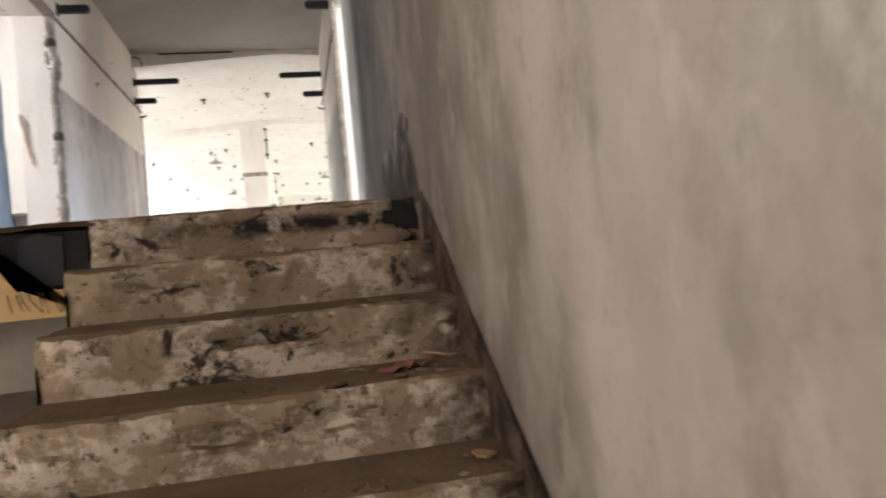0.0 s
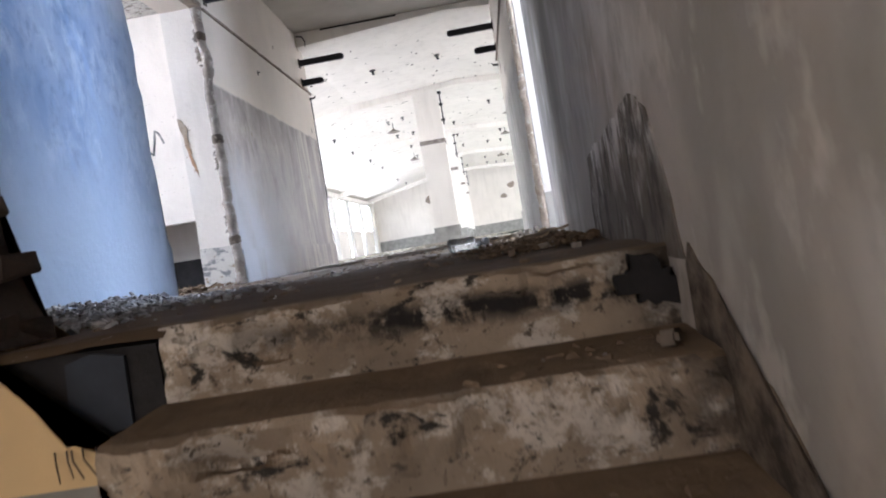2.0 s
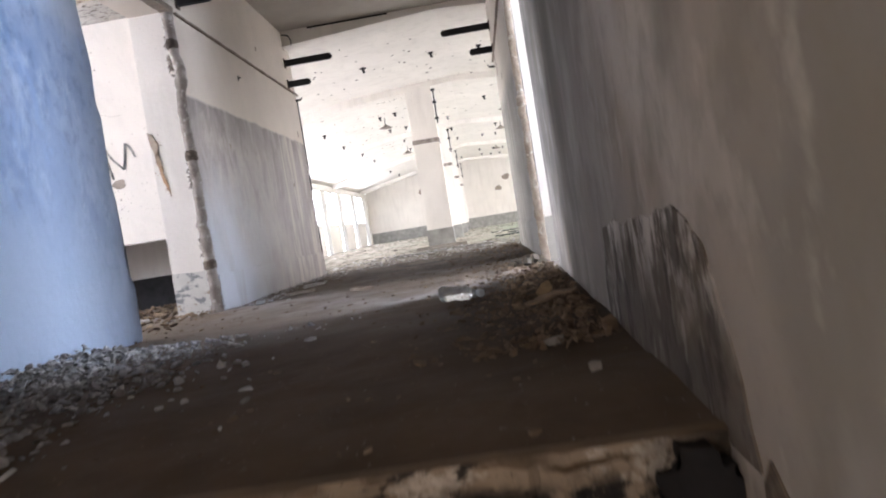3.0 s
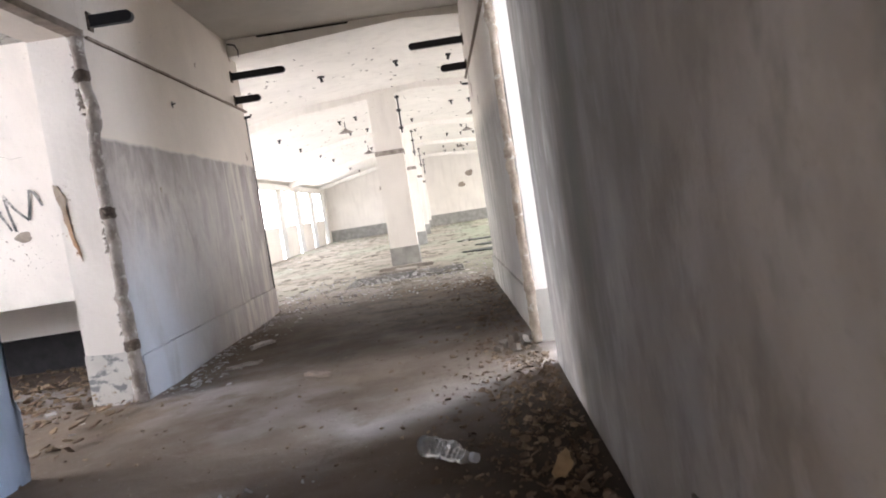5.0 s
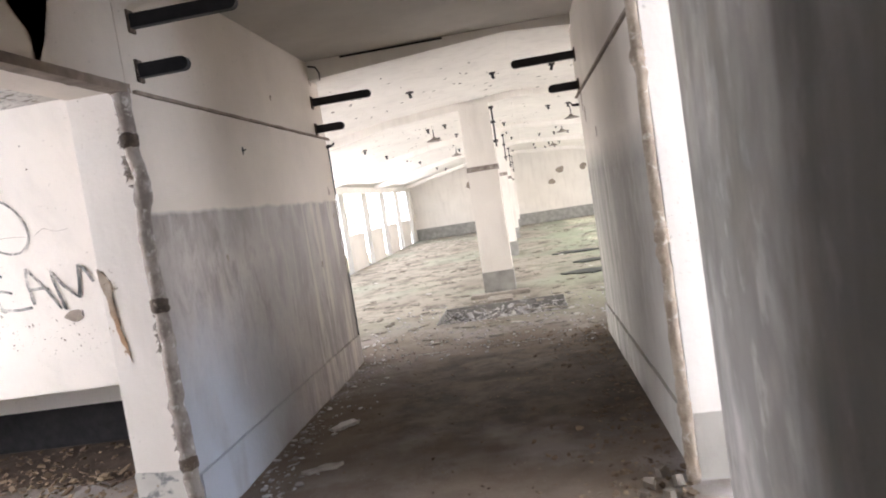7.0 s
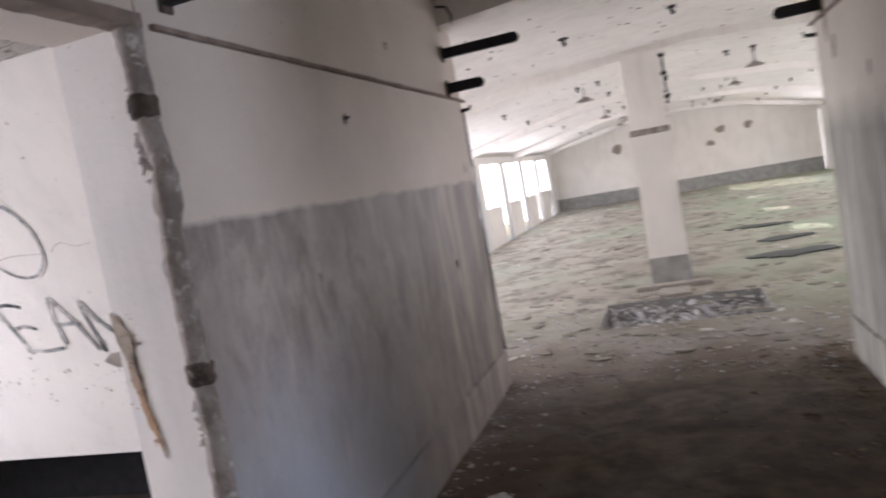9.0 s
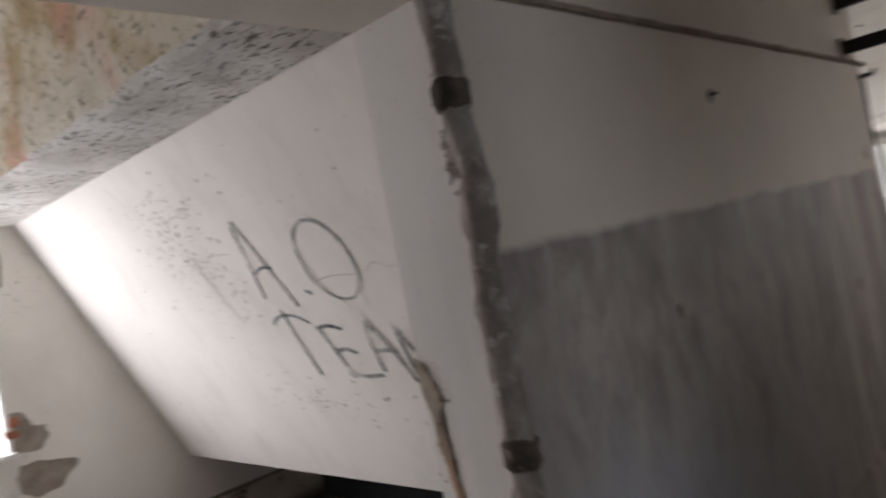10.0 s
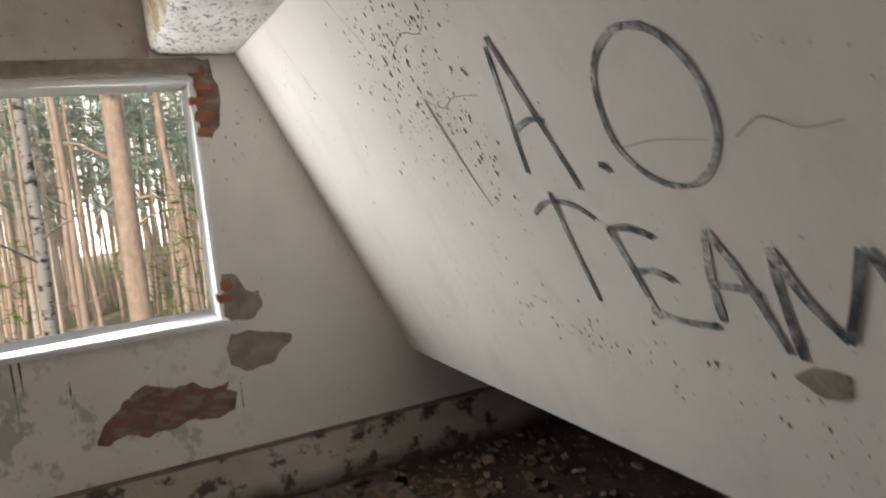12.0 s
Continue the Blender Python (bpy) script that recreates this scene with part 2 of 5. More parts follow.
# ---- mesh helpers ----
def mesh_from(bm, name, mat, smooth=False):
    bmesh.ops.recalc_face_normals(bm, faces=bm.faces)
    me = bpy.data.meshes.new(name)
    if smooth:
        for f in bm.faces:
            f.smooth = True
    bm.to_mesh(me)
    bm.free()
    me.materials.append(mat)
    return me


def part(name, bm, mat, parent=None, label="", smooth=False):
    """Links a bmesh as one mesh object, under a parent if there is one."""
    ob = new(name, mesh_from(bm, name, mat, smooth))
    if parent is not None:
        ob.parent = parent
    if label:
        ob["label"] = label
    return ob


def holder(name, x=0, y=0, z=0, **tags):
    ob = new(name)
    ob.empty_display_size = 0.1
    ob.matrix_world = pose(x, y, z)
    return tagged(ob, **tags)


def box(bm, x0, x1, y0, y1, z0, z1, bevel=0.0):
    r = bmesh.ops.create_cube(bm, size=1.0)
    for v in r["verts"]:
        v.co = Vector(((x0 + x1) / 2 + v.co.x * (x1 - x0), (y0 + y1) / 2 + v.co.y * (y1 - y0), (z0 + z1) / 2 + v.co.z * (z1 - z0)))
    if bevel:
        es = {e for v in r["verts"] for e in v.link_edges}
        bmesh.ops.bevel(bm, geom=list(es), offset=bevel, segments=2, affect="EDGES")
    return bm


def prism(bm, pts, a, b, axis="x"):
    """Extrudes an outline from a to b. axis x: points are (y, z); y: (x, z); z: (x, y)."""
    def at(p, d):
        return {"x": (d, p[0], p[1]), "y": (p[0], d, p[1]), "z": (p[0], p[1], d)}[axis]
    lo = [bm.verts.new(at(p, a)) for p in pts]
    hi = [bm.verts.new(at(p, b)) for p in pts]
    n = len(pts)
    for i in range(n):
        bm.faces.new((lo[i], lo[(i + 1) % n], hi[(i + 1) % n], hi[i]))
    caps = [bm.faces.new(lo), bm.faces.new(hi)]
    bmesh.ops.triangulate(bm, faces=caps)
    return bm


def ragged(p, q, step, amp, seed):
    """Points from p to q along a torn edge, without q."""
    rng = random.Random(seed)
    p, q = Vector(p), Vector(q)
    n = max(1, int((q - p).length / step))
    side = Vector((-(q - p).y, (q - p).x)).normalized()
    out, drift = [tuple(p)], 0.0
    for i in range(1, n):
        drift = 0.6 * drift + rng.uniform(-amp, amp)
        out.append(tuple(p + (q - p) * ((i + rng.uniform(-0.3, 0.3)) / n) + side * drift))
    return out


def tube(bm, pts, radii, seg=10):
    """A tube through points with a radius at each."""
    rings = []
    pts = [Vector(p) for p in pts]
    for i, p in enumerate(pts):
        d = (pts[min(i + 1, len(pts) - 1)] - pts[max(i - 1, 0)]).normalized()
        a = d.orthogonal().normalized() if abs(d.z) < 0.9 else (Vector((1, 0, 0)) - d * d.x).normalized()
        b = d.cross(a)
        rings.append([bm.verts.new(p + (a * math.cos(2 * math.pi * k / seg) + b * math.sin(2 * math.pi * k / seg)) * radii[i]) for k in range(seg)])
    for r0, r1 in zip(rings, rings[1:]):
        for k in range(seg):
            bm.faces.new((r0[k], r0[(k + 1) % seg], r1[(k + 1) % seg], r1[k]))
    bm.faces.new(rings[0][::-1])
    bm.faces.new(rings[-1])
    return bm


def grid_sheet(bm, x0, x1, y0, y1, nx, ny, height):
    """A sheet of ground with a height at each point."""
    vs = [[bm.verts.new((x0 + (x1 - x0) * i / nx, y0 + (y1 - y0) * j / ny, height(x0 + (x1 - x0) * i / nx, y0 + (y1 - y0) * j / ny))) for j in range(ny + 1)] for i in range(nx + 1)]
    for i in range(nx):
        for j in range(ny):
            bm.faces.new((vs[i][j], vs[i + 1][j], vs[i + 1][j + 1], vs[i][j + 1]))
    return bm


def structure(name, bm, mat, label, category, parent=None, smooth=False):
    ob = part(name, bm, mat, parent, smooth=smooth)
    return tagged(ob, label, category, kind="structure")


# ---- the shell: stairwell, corridor, side rooms, hall ----
XL, XR = -1.76, 0.55          # faces of the corridor walls
CEIL = 2.77
DOOR0, DOOR1, DOORZ = 5.13, 6.33, 2.11
HALL0, HALL1 = 9.65, 30.0
HX = 4.30                     # half width of the hall
EAVE, SHOULDER, RIDGE = 2.12, 2.60, 2.72   # ceiling at the eaves, at 1.8 m out, and on the axis
NSTEP, TREAD, RISE = 13, 0.2667, 0.17
EDGE = 2.50                   # front edge of the landing
PIL0, PILSTEP = 13.25, 5.2   # the row of pillars
WEST = -5.13                  # inner face of the side room's outer wall


def build_floor():
    n = Nodes("littered_concrete_floor", 0.95)
    c = n.shade((0.17, 0.132, 0.10), 0.35, 1.1)
    # darker brown towards the landing's edge
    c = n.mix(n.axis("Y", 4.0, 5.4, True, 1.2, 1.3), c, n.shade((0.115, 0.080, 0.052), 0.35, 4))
    mud = n.math("MULTIPLY", n.ramp(n.noise(0.9, 4), 0.45, 0.6), n.axis("Y", 3.6, 5.2, False, 0.8, 1.3))
    c = n.mix(mud, c, (0.24, 0.215, 0.20))
    c = n.mix(n.math("MULTIPLY", n.ramp(n.noise(3.4, 7, (1, 1, 1), 0.68), 0.48, 0.62), 0.7), c, (0.13, 0.095, 0.068))
    c = n.mix(n.ramp(n.noise(60, 4, (1, 1, 1), 0.7), 0.66, 0.71), c, (0.42, 0.39, 0.35))
    # darkest along the stair wall beside the landing
    east_dark = n.math("MULTIPLY", n.math("MULTIPLY", n.axis("Y", 2.9, 3.6, False, 0.6, 2.0), n.axis("Y", 5.1, 5.6, True, 0.5, 2.0)), n.axis("X", -0.25, 0.15, False, 0.5, 2.4))
    c = n.mix(n.math("MULTIPLY", east_dark, 0.85), c, n.shade((0.055, 0.040, 0.027), 0.4, 5))
    # brown mud beyond the doorway, its colour also carrying shade
    shade_stain = n.math("MULTIPLY", n.math("MULTIPLY", n.axis("Y", 6.7, 7.5, False, 0.9, 2.0), n.axis("Y", 9.3, 10.0, True, 0.8, 2.0)), n.axis("X", -1.7, -1.0, False, 0.8, 1.6))
    c = n.mix(n.math("MULTIPLY", shade_stain, 0.9), c, n.mix(n.ramp(n.noise(4.5, 6, (1, 1, 1), 0.62), 0.40, 0.62), (0.045, 0.032, 0.022), (0.115, 0.088, 0.058)))
    hall = n.axis("Y", 9.8, 12.2, False, 1.2, 1.0)
    c2 = n.shade((0.35, 0.32, 0.265), 0.3, 0.8)
    c2 = n.mix(n.ramp(n.noise(2.2, 6, (1, 1, 1), 0.7), 0.48, 0.60), c2, (0.17, 0.155, 0.13))
    c2 = n.mix(n.math("MULTIPLY", n.ramp(n.noise(0.35, 3), 0.5, 0.62), 0.5), c2, (0.31, 0.35, 0.27))
    moss = n.math("MULTIPLY", n.axis("X", -0.2, 0.9, False, 1.2, 0.8), n.ramp(n.noise(0.7, 4), 0.36, 0.56))
    c2 = n.mix(n.math("MULTIPLY", moss, 0.65), c2, (0.27, 0.325, 0.225))
    c = n.mix(hall, c, c2)
    mat = n.done(c, 0.012, n.noise(9, 9, (1, 1, 1), 0.62))

    def h(x, y):
        k = min(1.0, max(0.0, (y - EDGE - 0.08) / 0.3))
        return k * (0.012 * noise.noise(Vector((x * 2, y * 2, 0))) + 0.006 * noise.noise(Vector((x * 9, y * 9, 3)))) - 0.006 * (1 - k)
    bm = bmesh.new()
    grid_sheet(bm, WEST, HX, EDGE + 0.02, HALL0, 120, 90, h)
    # the hall's floor, with a broken pit in front of the first pillar
    pit = (-1.23, 0.26, 11.05, 12.15)
    xs = [-HX, -3, -2, pit[0], -0.75, -0.3, pit[1], 1, 2, 3, HX]
    ys = [HALL0, 10.3, pit[2], 11.6, pit[3]] + [12.6 + 0.87 * i for i in range(20)] + [HALL1]
    vs = {}
    for i, x in enumerate(xs):
        for j, y in enumerate(ys):
            vs[i, j] = bm.verts.new((x, y, 0))
    for i in range(len(xs) - 1):
        for j in range(len(ys) - 1):
            if pit[0] - 0.01 < xs[i] < pit[1] - 0.01 and pit[2] - 0.01 < ys[j] < pit[3] - 0.01:
                continue
            bm.faces.new((vs[i, j], vs[i + 1, j], vs[i + 1, j + 1], vs[i, j + 1]))
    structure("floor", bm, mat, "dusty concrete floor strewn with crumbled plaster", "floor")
    bm = bmesh.new()
    for x0, x1, y0, y1, z0, z1 in ((pit[0] - 0.1, pit[0], pit[2] - 0.1, pit[3] + 0.1, -0.25, -0.004), (pit[1], pit[1] + 0.1, pit[2] - 0.1, pit[3] + 0.1, -0.25, -0.004), (pit[0], pit[1], pit[2] - 0.1, pit[2], -0.25, -0.004), (pit[0], pit[1], pit[3], pit[3] + 0.1, -0.25, -0.004), (pit[0], pit[1], pit[2], pit[3], -0.27, -0.2)):
        box(bm, x0, x1, y0, y1, z0, z1)
    structure("floor_pit", bm, M_SKIRT, "broken-out pit in the concrete floor before a pillar", "floor pit")
    return mat


M_FLOOR = build_floor()


def build_stairs():
    n = Nodes("chipped_concrete_steps", 0.93)
    c = n.shade((0.37, 0.30, 0.225), 0.35, 4.0)
    c = n.mix(n.ramp(n.noise(7, 9, (1, 1, 1.3), 0.74), 0.49, 0.56), c, (0.60, 0.55, 0.48))
    c = n.mix(n.ramp(n.noise(38, 4, (1, 1, 1), 0.7), 0.58, 0.66), c, (0.14, 0.115, 0.09))
    black = n.math("MULTIPLY", n.ramp(n.noise(6.2, 9, (1, 1, 1.5), 0.72, 0.5), 0.57, 0.615), 0.95)
    c = n.mix(black, c, (0.03, 0.028, 0.026))
    g = n.add("ShaderNodeSeparateXYZ")
    n.link(n.add("ShaderNodeNewGeometry").outputs["Normal"], g.inputs[0])
    band = n.math("MULTIPLY", n.axis("Z", -0.115, -0.080, False, 0.05, 12), n.axis("Z", -0.060, -0.030, True, 0.04, 12))
    burnt = n.math("MULTIPLY", band, n.ramp(n.noise(13, 7, (1, 0.2, 1.1), 0.68), 0.44, 0.53))
    c = n.mix(n.math("MULTIPLY", burnt, n.axis("X", -0.50, -0.20, False, 0.5, 4)), c, (0.028, 0.026, 0.025))
    grime = n.math("MULTIPLY", n.axis("X", 0.27, 0.43, False, 0.25, 7), n.ramp(n.noise(11, 6, (1, 1, 1), 0.66), 0.36, 0.54))
    c = n.mix(grime, c, (0.06, 0.048, 0.038))
    dust = n.shade((0.20, 0.145, 0.095), 0.4, 5)
    c = n.mix(n.ramp(g.outputs["Z"], 0.62, 0.92), c, dust)
    mat = n.done(c, 0.03, n.noise(16, 9, (1, 1, 1), 0.66))
    bm = bmesh.new()
    rng = random.Random(4)
    x0, x1 = -0.62, 0.46
    nx = 120
    prof = [(EDGE + 0.05, 0.0, 0.004)]
    for k in range(NSTEP):
        yk, zk = EDGE - TREAD * k, -RISE * k
        prof += [(yk + 0.035, zk, 0.010), (yk + 0.015, zk, 0.018), (yk + 0.002, zk - 0.008, 0.042)]
        prof += [(yk + 0.010 * u, zk - 0.012 - (RISE - 0.02) * u, 0.056 * math.sin(math.pi * min(u + 0.22, 0.97))) for u in (0.06, 0.18, 0.30, 0.42, 0.54, 0.66, 0.78, 0.90, 1.0)]
        prof += [(yk - TREAD * u, zk - RISE + 0.012 * (1 - u), 0.010) for u in (0.05, 0.25, 0.45, 0.65, 0.8)]
    rows = []
    for j, (y, z, amp) in enumerate(prof):
        row = []
        for i in range(nx + 1):
            x = x0 + (x1 - x0) * i / nx
            q = Vector((x, y, z))
            d = noise.noise(q * 7) + 0.6 * noise.noise(q * 21) + 0.35 * noise.noise(q * 48)
            bite = max(0.0, noise.noise(Vector((x * 5 + 7, y * 9, z * 12))) - 0.22) * 2.2
            row.append(bm.verts.new((x, y + amp * (0.45 * d + bite), z - amp * (0.25 * abs(d) + 0.6 * bite))))
        rows.append(row)
    for a, b in zip(rows, rows[1:]):
        for i in range(nx):
            bm.faces.new((a[i], a[i + 1], b[i + 1], b[i]))
    # the open side and the underside of the flight
    side = [r[0] for r in rows]
    under = []
    for r in rows:
        y = r[0].co.y
        under.append(bm.verts.new((x0, y, min(-0.30, -(EDGE - y) * RISE / TREAD - 0.30))))
    under_r = [bm.verts.new((x1, u.co.y, u.co.z)) for u in under]
    for i in range(len(rows) - 1):
        bm.faces.new((side[i], side[i + 1], under[i + 1], under[i]))
        bm.faces.new((under[i], under[i + 1], under_r[i + 1], under_r[i]))
    structure("stair_flight", bm, mat, "worn concrete stair flight with chipped, blackened risers", "stairs")
    zl = -RISE * NSTEP
    bm = bmesh.new()
    box(bm, XL, 0.60, -2.45, EDGE - TREAD * NSTEP + 0.03, zl - 0.2, zl)
    structure("stair_landing", bm, mat, "dusty concrete half landing at the foot of the flight", "landing")
    return mat


M_STEP = build_stairs()


def wall(name, bm, mat, label):
    return structure(name, bm, mat, label, "wall")


def build_shell():
    zb = -4.2
    # left: blue wall, header, corridor wall; the end by the door is torn
    bm = bmesh.new()
    pts = [(DOOR0 - 0.02, 0.0), *ragged((DOOR0 + 0.03, 0.0), (DOOR0 - 0.02, DOORZ), 0.06, 0.024, 3), (DOOR0 - 0.02, DOORZ), (DOOR0, CEIL), (2.77, CEIL), (2.77, -0.02)]
    prism(bm, pts[1:], XL - 0.14, XL, "x")
    wall("wall_blue", bm, M_BLUE, "flaking blue-painted wall beside the landing, torn at the doorway")
    bm = bmesh.new()
    hole_a = [(5.60, 2.56), *ragged((5.58, 2.50), (5.66, 2.25), 0.05, 0.012, 8), (5.73, 2.22)]
    hole_b = [(5.73, 2.22), *ragged((5.81, 2.23), (5.87, 2.50), 0.05, 0.012, 9), (5.82, 2.60), (5.66, 2.61)]
    prism(bm, [(DOOR0, DOORZ), (5.73, DOORZ), *hole_a[::-1], (5.66, 2.61), (5.66, CEIL), (DOOR0, CEIL)], XL - 0.054, XL, "x")
    prism(bm, [(5.73, DOORZ), (DOOR1, DOORZ), (DOOR1, CEIL), (5.66, CEIL), *hole_b[::-1]], XL - 0.054, XL, "x")
    box(bm, XL - 0.30, XL - 0.055, DOOR0, DOOR1, DOORZ, CEIL)
    wall("wall_header", bm, M_CORR, "plastered wall above the side doorway with a gouged hole")
    bm = bmesh.new()
    box(bm, XL - 0.30, XL, DOOR1, HALL0, -0.03, CEIL, 0.006)
    wall("wall_corridor_west", bm, M_CORR, "corridor wall, cream above a streaked grey dado")
    bm = box(bmesh.new(), XL - 0.302, XL - 0.001, DOOR1 - 0.003, DOOR1 + 0.01, 0.0, DOORZ + 0.02)
    wall("wall_pier_face", bm, M_WHITE, "white plastered face of the pier in the doorway")
    # the stairwell's left side, below and behind
    bm = bmesh.new()
    for a, b, c, d in ((-2.45, -2.3, -0.30, CEIL), (-0.7, 2.765, -0.30, CEIL), (-2.3, -0.7, -0.30, 0.15), (-2.3, -0.7, 1.65, CEIL)):
        box(bm, XL - 0.2, XL - 0.003, a, b, c, d)
    for a, b, c, d in ((-2.45, 0.25, zb, -0.30), (1.55, 6.0, zb, -0.30), (0.25, 1.55, zb, -2.0), (0.25, 1.55, -1.0, -0.30)):
        box(bm, XL - 0.2, XL - 0.003, a, b, c, d)
    wall("wall_stairwell_west", bm, M_BEIGE, "beige painted wall of the stairwell")
    # right wall of the stairs, slightly out of square with the corridor
    bm = bmesh.new()
    prism(bm, [(0.40, -2.45), (0.44, 2.5), (0.55, 5.77), (0.80, 5.77), (0.80, -2.45)], zb, CEIL, "z")
    wall("wall_stairs_east", bm, M_RIGHT, "limewashed wall beside the stairs with grey stains and painted-in shade")
    bm = bmesh.new()
    box(bm, XR, XR + 0.30, DOOR1, HALL0, -0.03, CEIL, 0.006)
    wall("wall_corridor_east", bm, M_CORR_R, "corridor wall, cream above a greenish grey dado")
    bm = box(bmesh.new(), XR + 0.001, XR + 0.302, DOOR1 - 0.003, DOOR1 + 0.01, 0.30, DOORZ + 0.02)
    wall("wall_pier_face_east", bm, M_WHITE, "white plastered face of the pier in the narrow doorway")
    bm = bmesh.new()
    box(bm, XR, XR + 0.25, 5.77, DOOR1, DOORZ + 0.05, CEIL)
    wall("wall_header_east", bm, M_CORR_R, "plastered wall above the narrow doorway")
    # behind the stairs, with the stair window
    bm = bmesh.new()
    box(bm, XL - 0.2, 0.8, -2.65, -2.45, zb, CEIL)
    wall("wall_stairwell_south", bm, M_BEIGE, "beige end wall of the stairwell")
    bm = bmesh.new()
    box(bm, XL - 0.2, 0.8, -2.65, HALL0 - 0.255, CEIL, CEIL + 0.18)
    structure("ceiling", bm, M_CEIL, "grey-washed corridor ceiling", "ceiling")
    # under the landing: the lower storey's lobby
    bm = bmesh.new()
    box(bm, XL, 0.8, 4.30, 4.5, zb, -0.30)
    wall("wall_lower_lobby", bm, M_GREYPANEL, "grey plaster wall of the lobby under the landing")
    bm = bmesh.new()
    box(bm, XL - 0.2, 0.8, -2.65, 6.0, zb - 0.2, zb)
    structure("floor_lower", bm, M_BROWN, "dark floor of the storey below", "floor")
    bm = bmesh.new()
    box(bm, WEST - 0.3, HX + 0.3, EDGE + 0.30, HALL1 + 0.3, -0.55, -0.30)
    structure("floor_slab", bm, M_SKIRT, "concrete slab under the attic floor", "slab")


build_shell()


def build_side_room():
    # outer wall with its window
    y0, y1, z0, z1 = 4.85, 6.17, 0.92, 2.04
    bm = bmesh.new()
    for a, b, c, d in ((3.2, y0, -0.03, 2.95), (y1, 8.3, -0.03, 2.95), (y0, y1, -0.03, z0), (y0, y1, z1, 2.95)):
        box(bm, WEST - 0.32, WEST, a, b, c, d)
    wall("wall_room_west", bm, M_WINWALL, "whitewashed outer wall round the forest window")
    # unseen white facing, added to bounce light onto the window wall
    bm = box(bmesh.new(), XL - 0.16, XL - 0.141, 3.2, DOOR0 - 0.06, -0.03, 2.94)
    wall("wall_bounce_room", bm, M_WHITE, "unseen white facing added on the blue wall's room side")
    bm = bmesh.new()
    box(bm, WEST, XL - 0.15, 3.1, 3.2, -0.03, 2.95)
    wall("wall_room_south", bm, M_WHITE, "whitewashed wall of the side room")
    bm = bmesh.new()
    box(bm, WEST, XL - 0.31, 8.0, 8.15, -0.03, 2.95)
    wall("wall_room_north", bm, M_WHITE, "dim wall in the recess under the sloping slab")
    bm = bmesh.new()
    box(bm, WEST - 0.3, XL - 0.14, 3.1, 8.15, 2.95, 3.1)
    structure("ceiling_room", bm, M_WHITE, "peeling whitewashed ceiling of the side room", "ceiling")
    bm = bmesh.new()
    prism(bm, [(6.37, 2.13), (7.09, 0.60), (7.24, 0.60), (6.70, 2.95), (6.37, 2.95)], WEST, XL - 0.31, "x")
    wall("wall_sloped", bm, M_SLAB, "whitewashed sloping slab with sprayed black letters")
    n = Nodes("mouldy_peeling_beam", 0.92)
    face = n.shade((0.58, 0.52, 0.42), 0.15, 3)
    face = n.mix(n.ramp(n.noise(3.0, 6, (1, 1, 1), 0.62), 0.46, 0.58), face, (0.36, 0.275, 0.15))
    face = n.mix(n.math("MULTIPLY", n.ramp(n.noise(2.2, 4, (1, 1, 0.35)), 0.58, 0.65), 0.8), face, (0.52, 0.25, 0.19))
    face = n.mix(n.ramp(n.noise(32, 6, (1, 1, 1), 0.7), 0.55, 0.62), face, (0.15, 0.115, 0.075))
    under = n.shade((0.66, 0.635, 0.59), 0.12, 3)
    under = n.mix(n.math("MULTIPLY", n.ramp(n.noise(3.2, 4), 0.44, 0.58), 0.5), under, (0.40, 0.37, 0.32))
    flecks = n.math("MULTIPLY", n.ramp(n.noise(48, 6, (0.45, 1, 1), 0.72), 0.53, 0.60), n.ramp(n.noise(2.4, 3), 0.36, 0.52))
    under = n.mix(flecks, under, (0.12, 0.10, 0.08))
    g = n.add("ShaderNodeSeparateXYZ")
    n.link(n.add("ShaderNodeNewGeometry").outputs["Normal"], g.inputs[0])
    c = n.mix(n.ramp(g.outputs["Z"], -0.8, -0.35, True), face, under)
    m = n.done(c, 0.015, n.noise(22, 7))
    bm = bmesh.new()
    # the face leans a little and the lower edge is worn round
    nx = 60
    prof = [(6.366, 2.13), (6.30, 2.128), (6.20, 2.128), (6.10, 2.13), (6.045, 2.137), (6.018, 2.155), (6.006, 2.19), (6.003, 2.28), (6.0, 2.42), (5.99, 2.58), (5.965, 2.74), (5.92, 2.86), (5.86, 2.945)]
    rows = []
    for i in range(nx + 1):
        x = WEST + (XL - 0.31 - WEST) * i / nx
        row = []
        for y, z in prof:
            d = 0.010 * noise.noise(Vector((x * 6, y * 14, z * 9))) + 0.005 * noise.noise(Vector((x * 22, y * 30, z * 24)))
            row.append(bm.verts.new((x, y - (d if z > 2.14 else 0), z + (d if z < 2.16 and y < 6.36 else 0))))
        row.append(bm.verts.new((x, 6.366, 2.945)))
        rows.append(row)
    m_ = len(rows[0])
    for a, b in zip(rows, rows[1:]):
        for k in range(m_):
            bm.faces.new((a[k], a[(k + 1) % m_], b[(k + 1) % m_], b[k]))
    bm.faces.new(rows[0])
    bm.faces.new(rows[-1][::-1])
    structure("ceiling_beam", bm, m, "mouldy peeling concrete beam under the ceiling", "beam")


build_side_room()


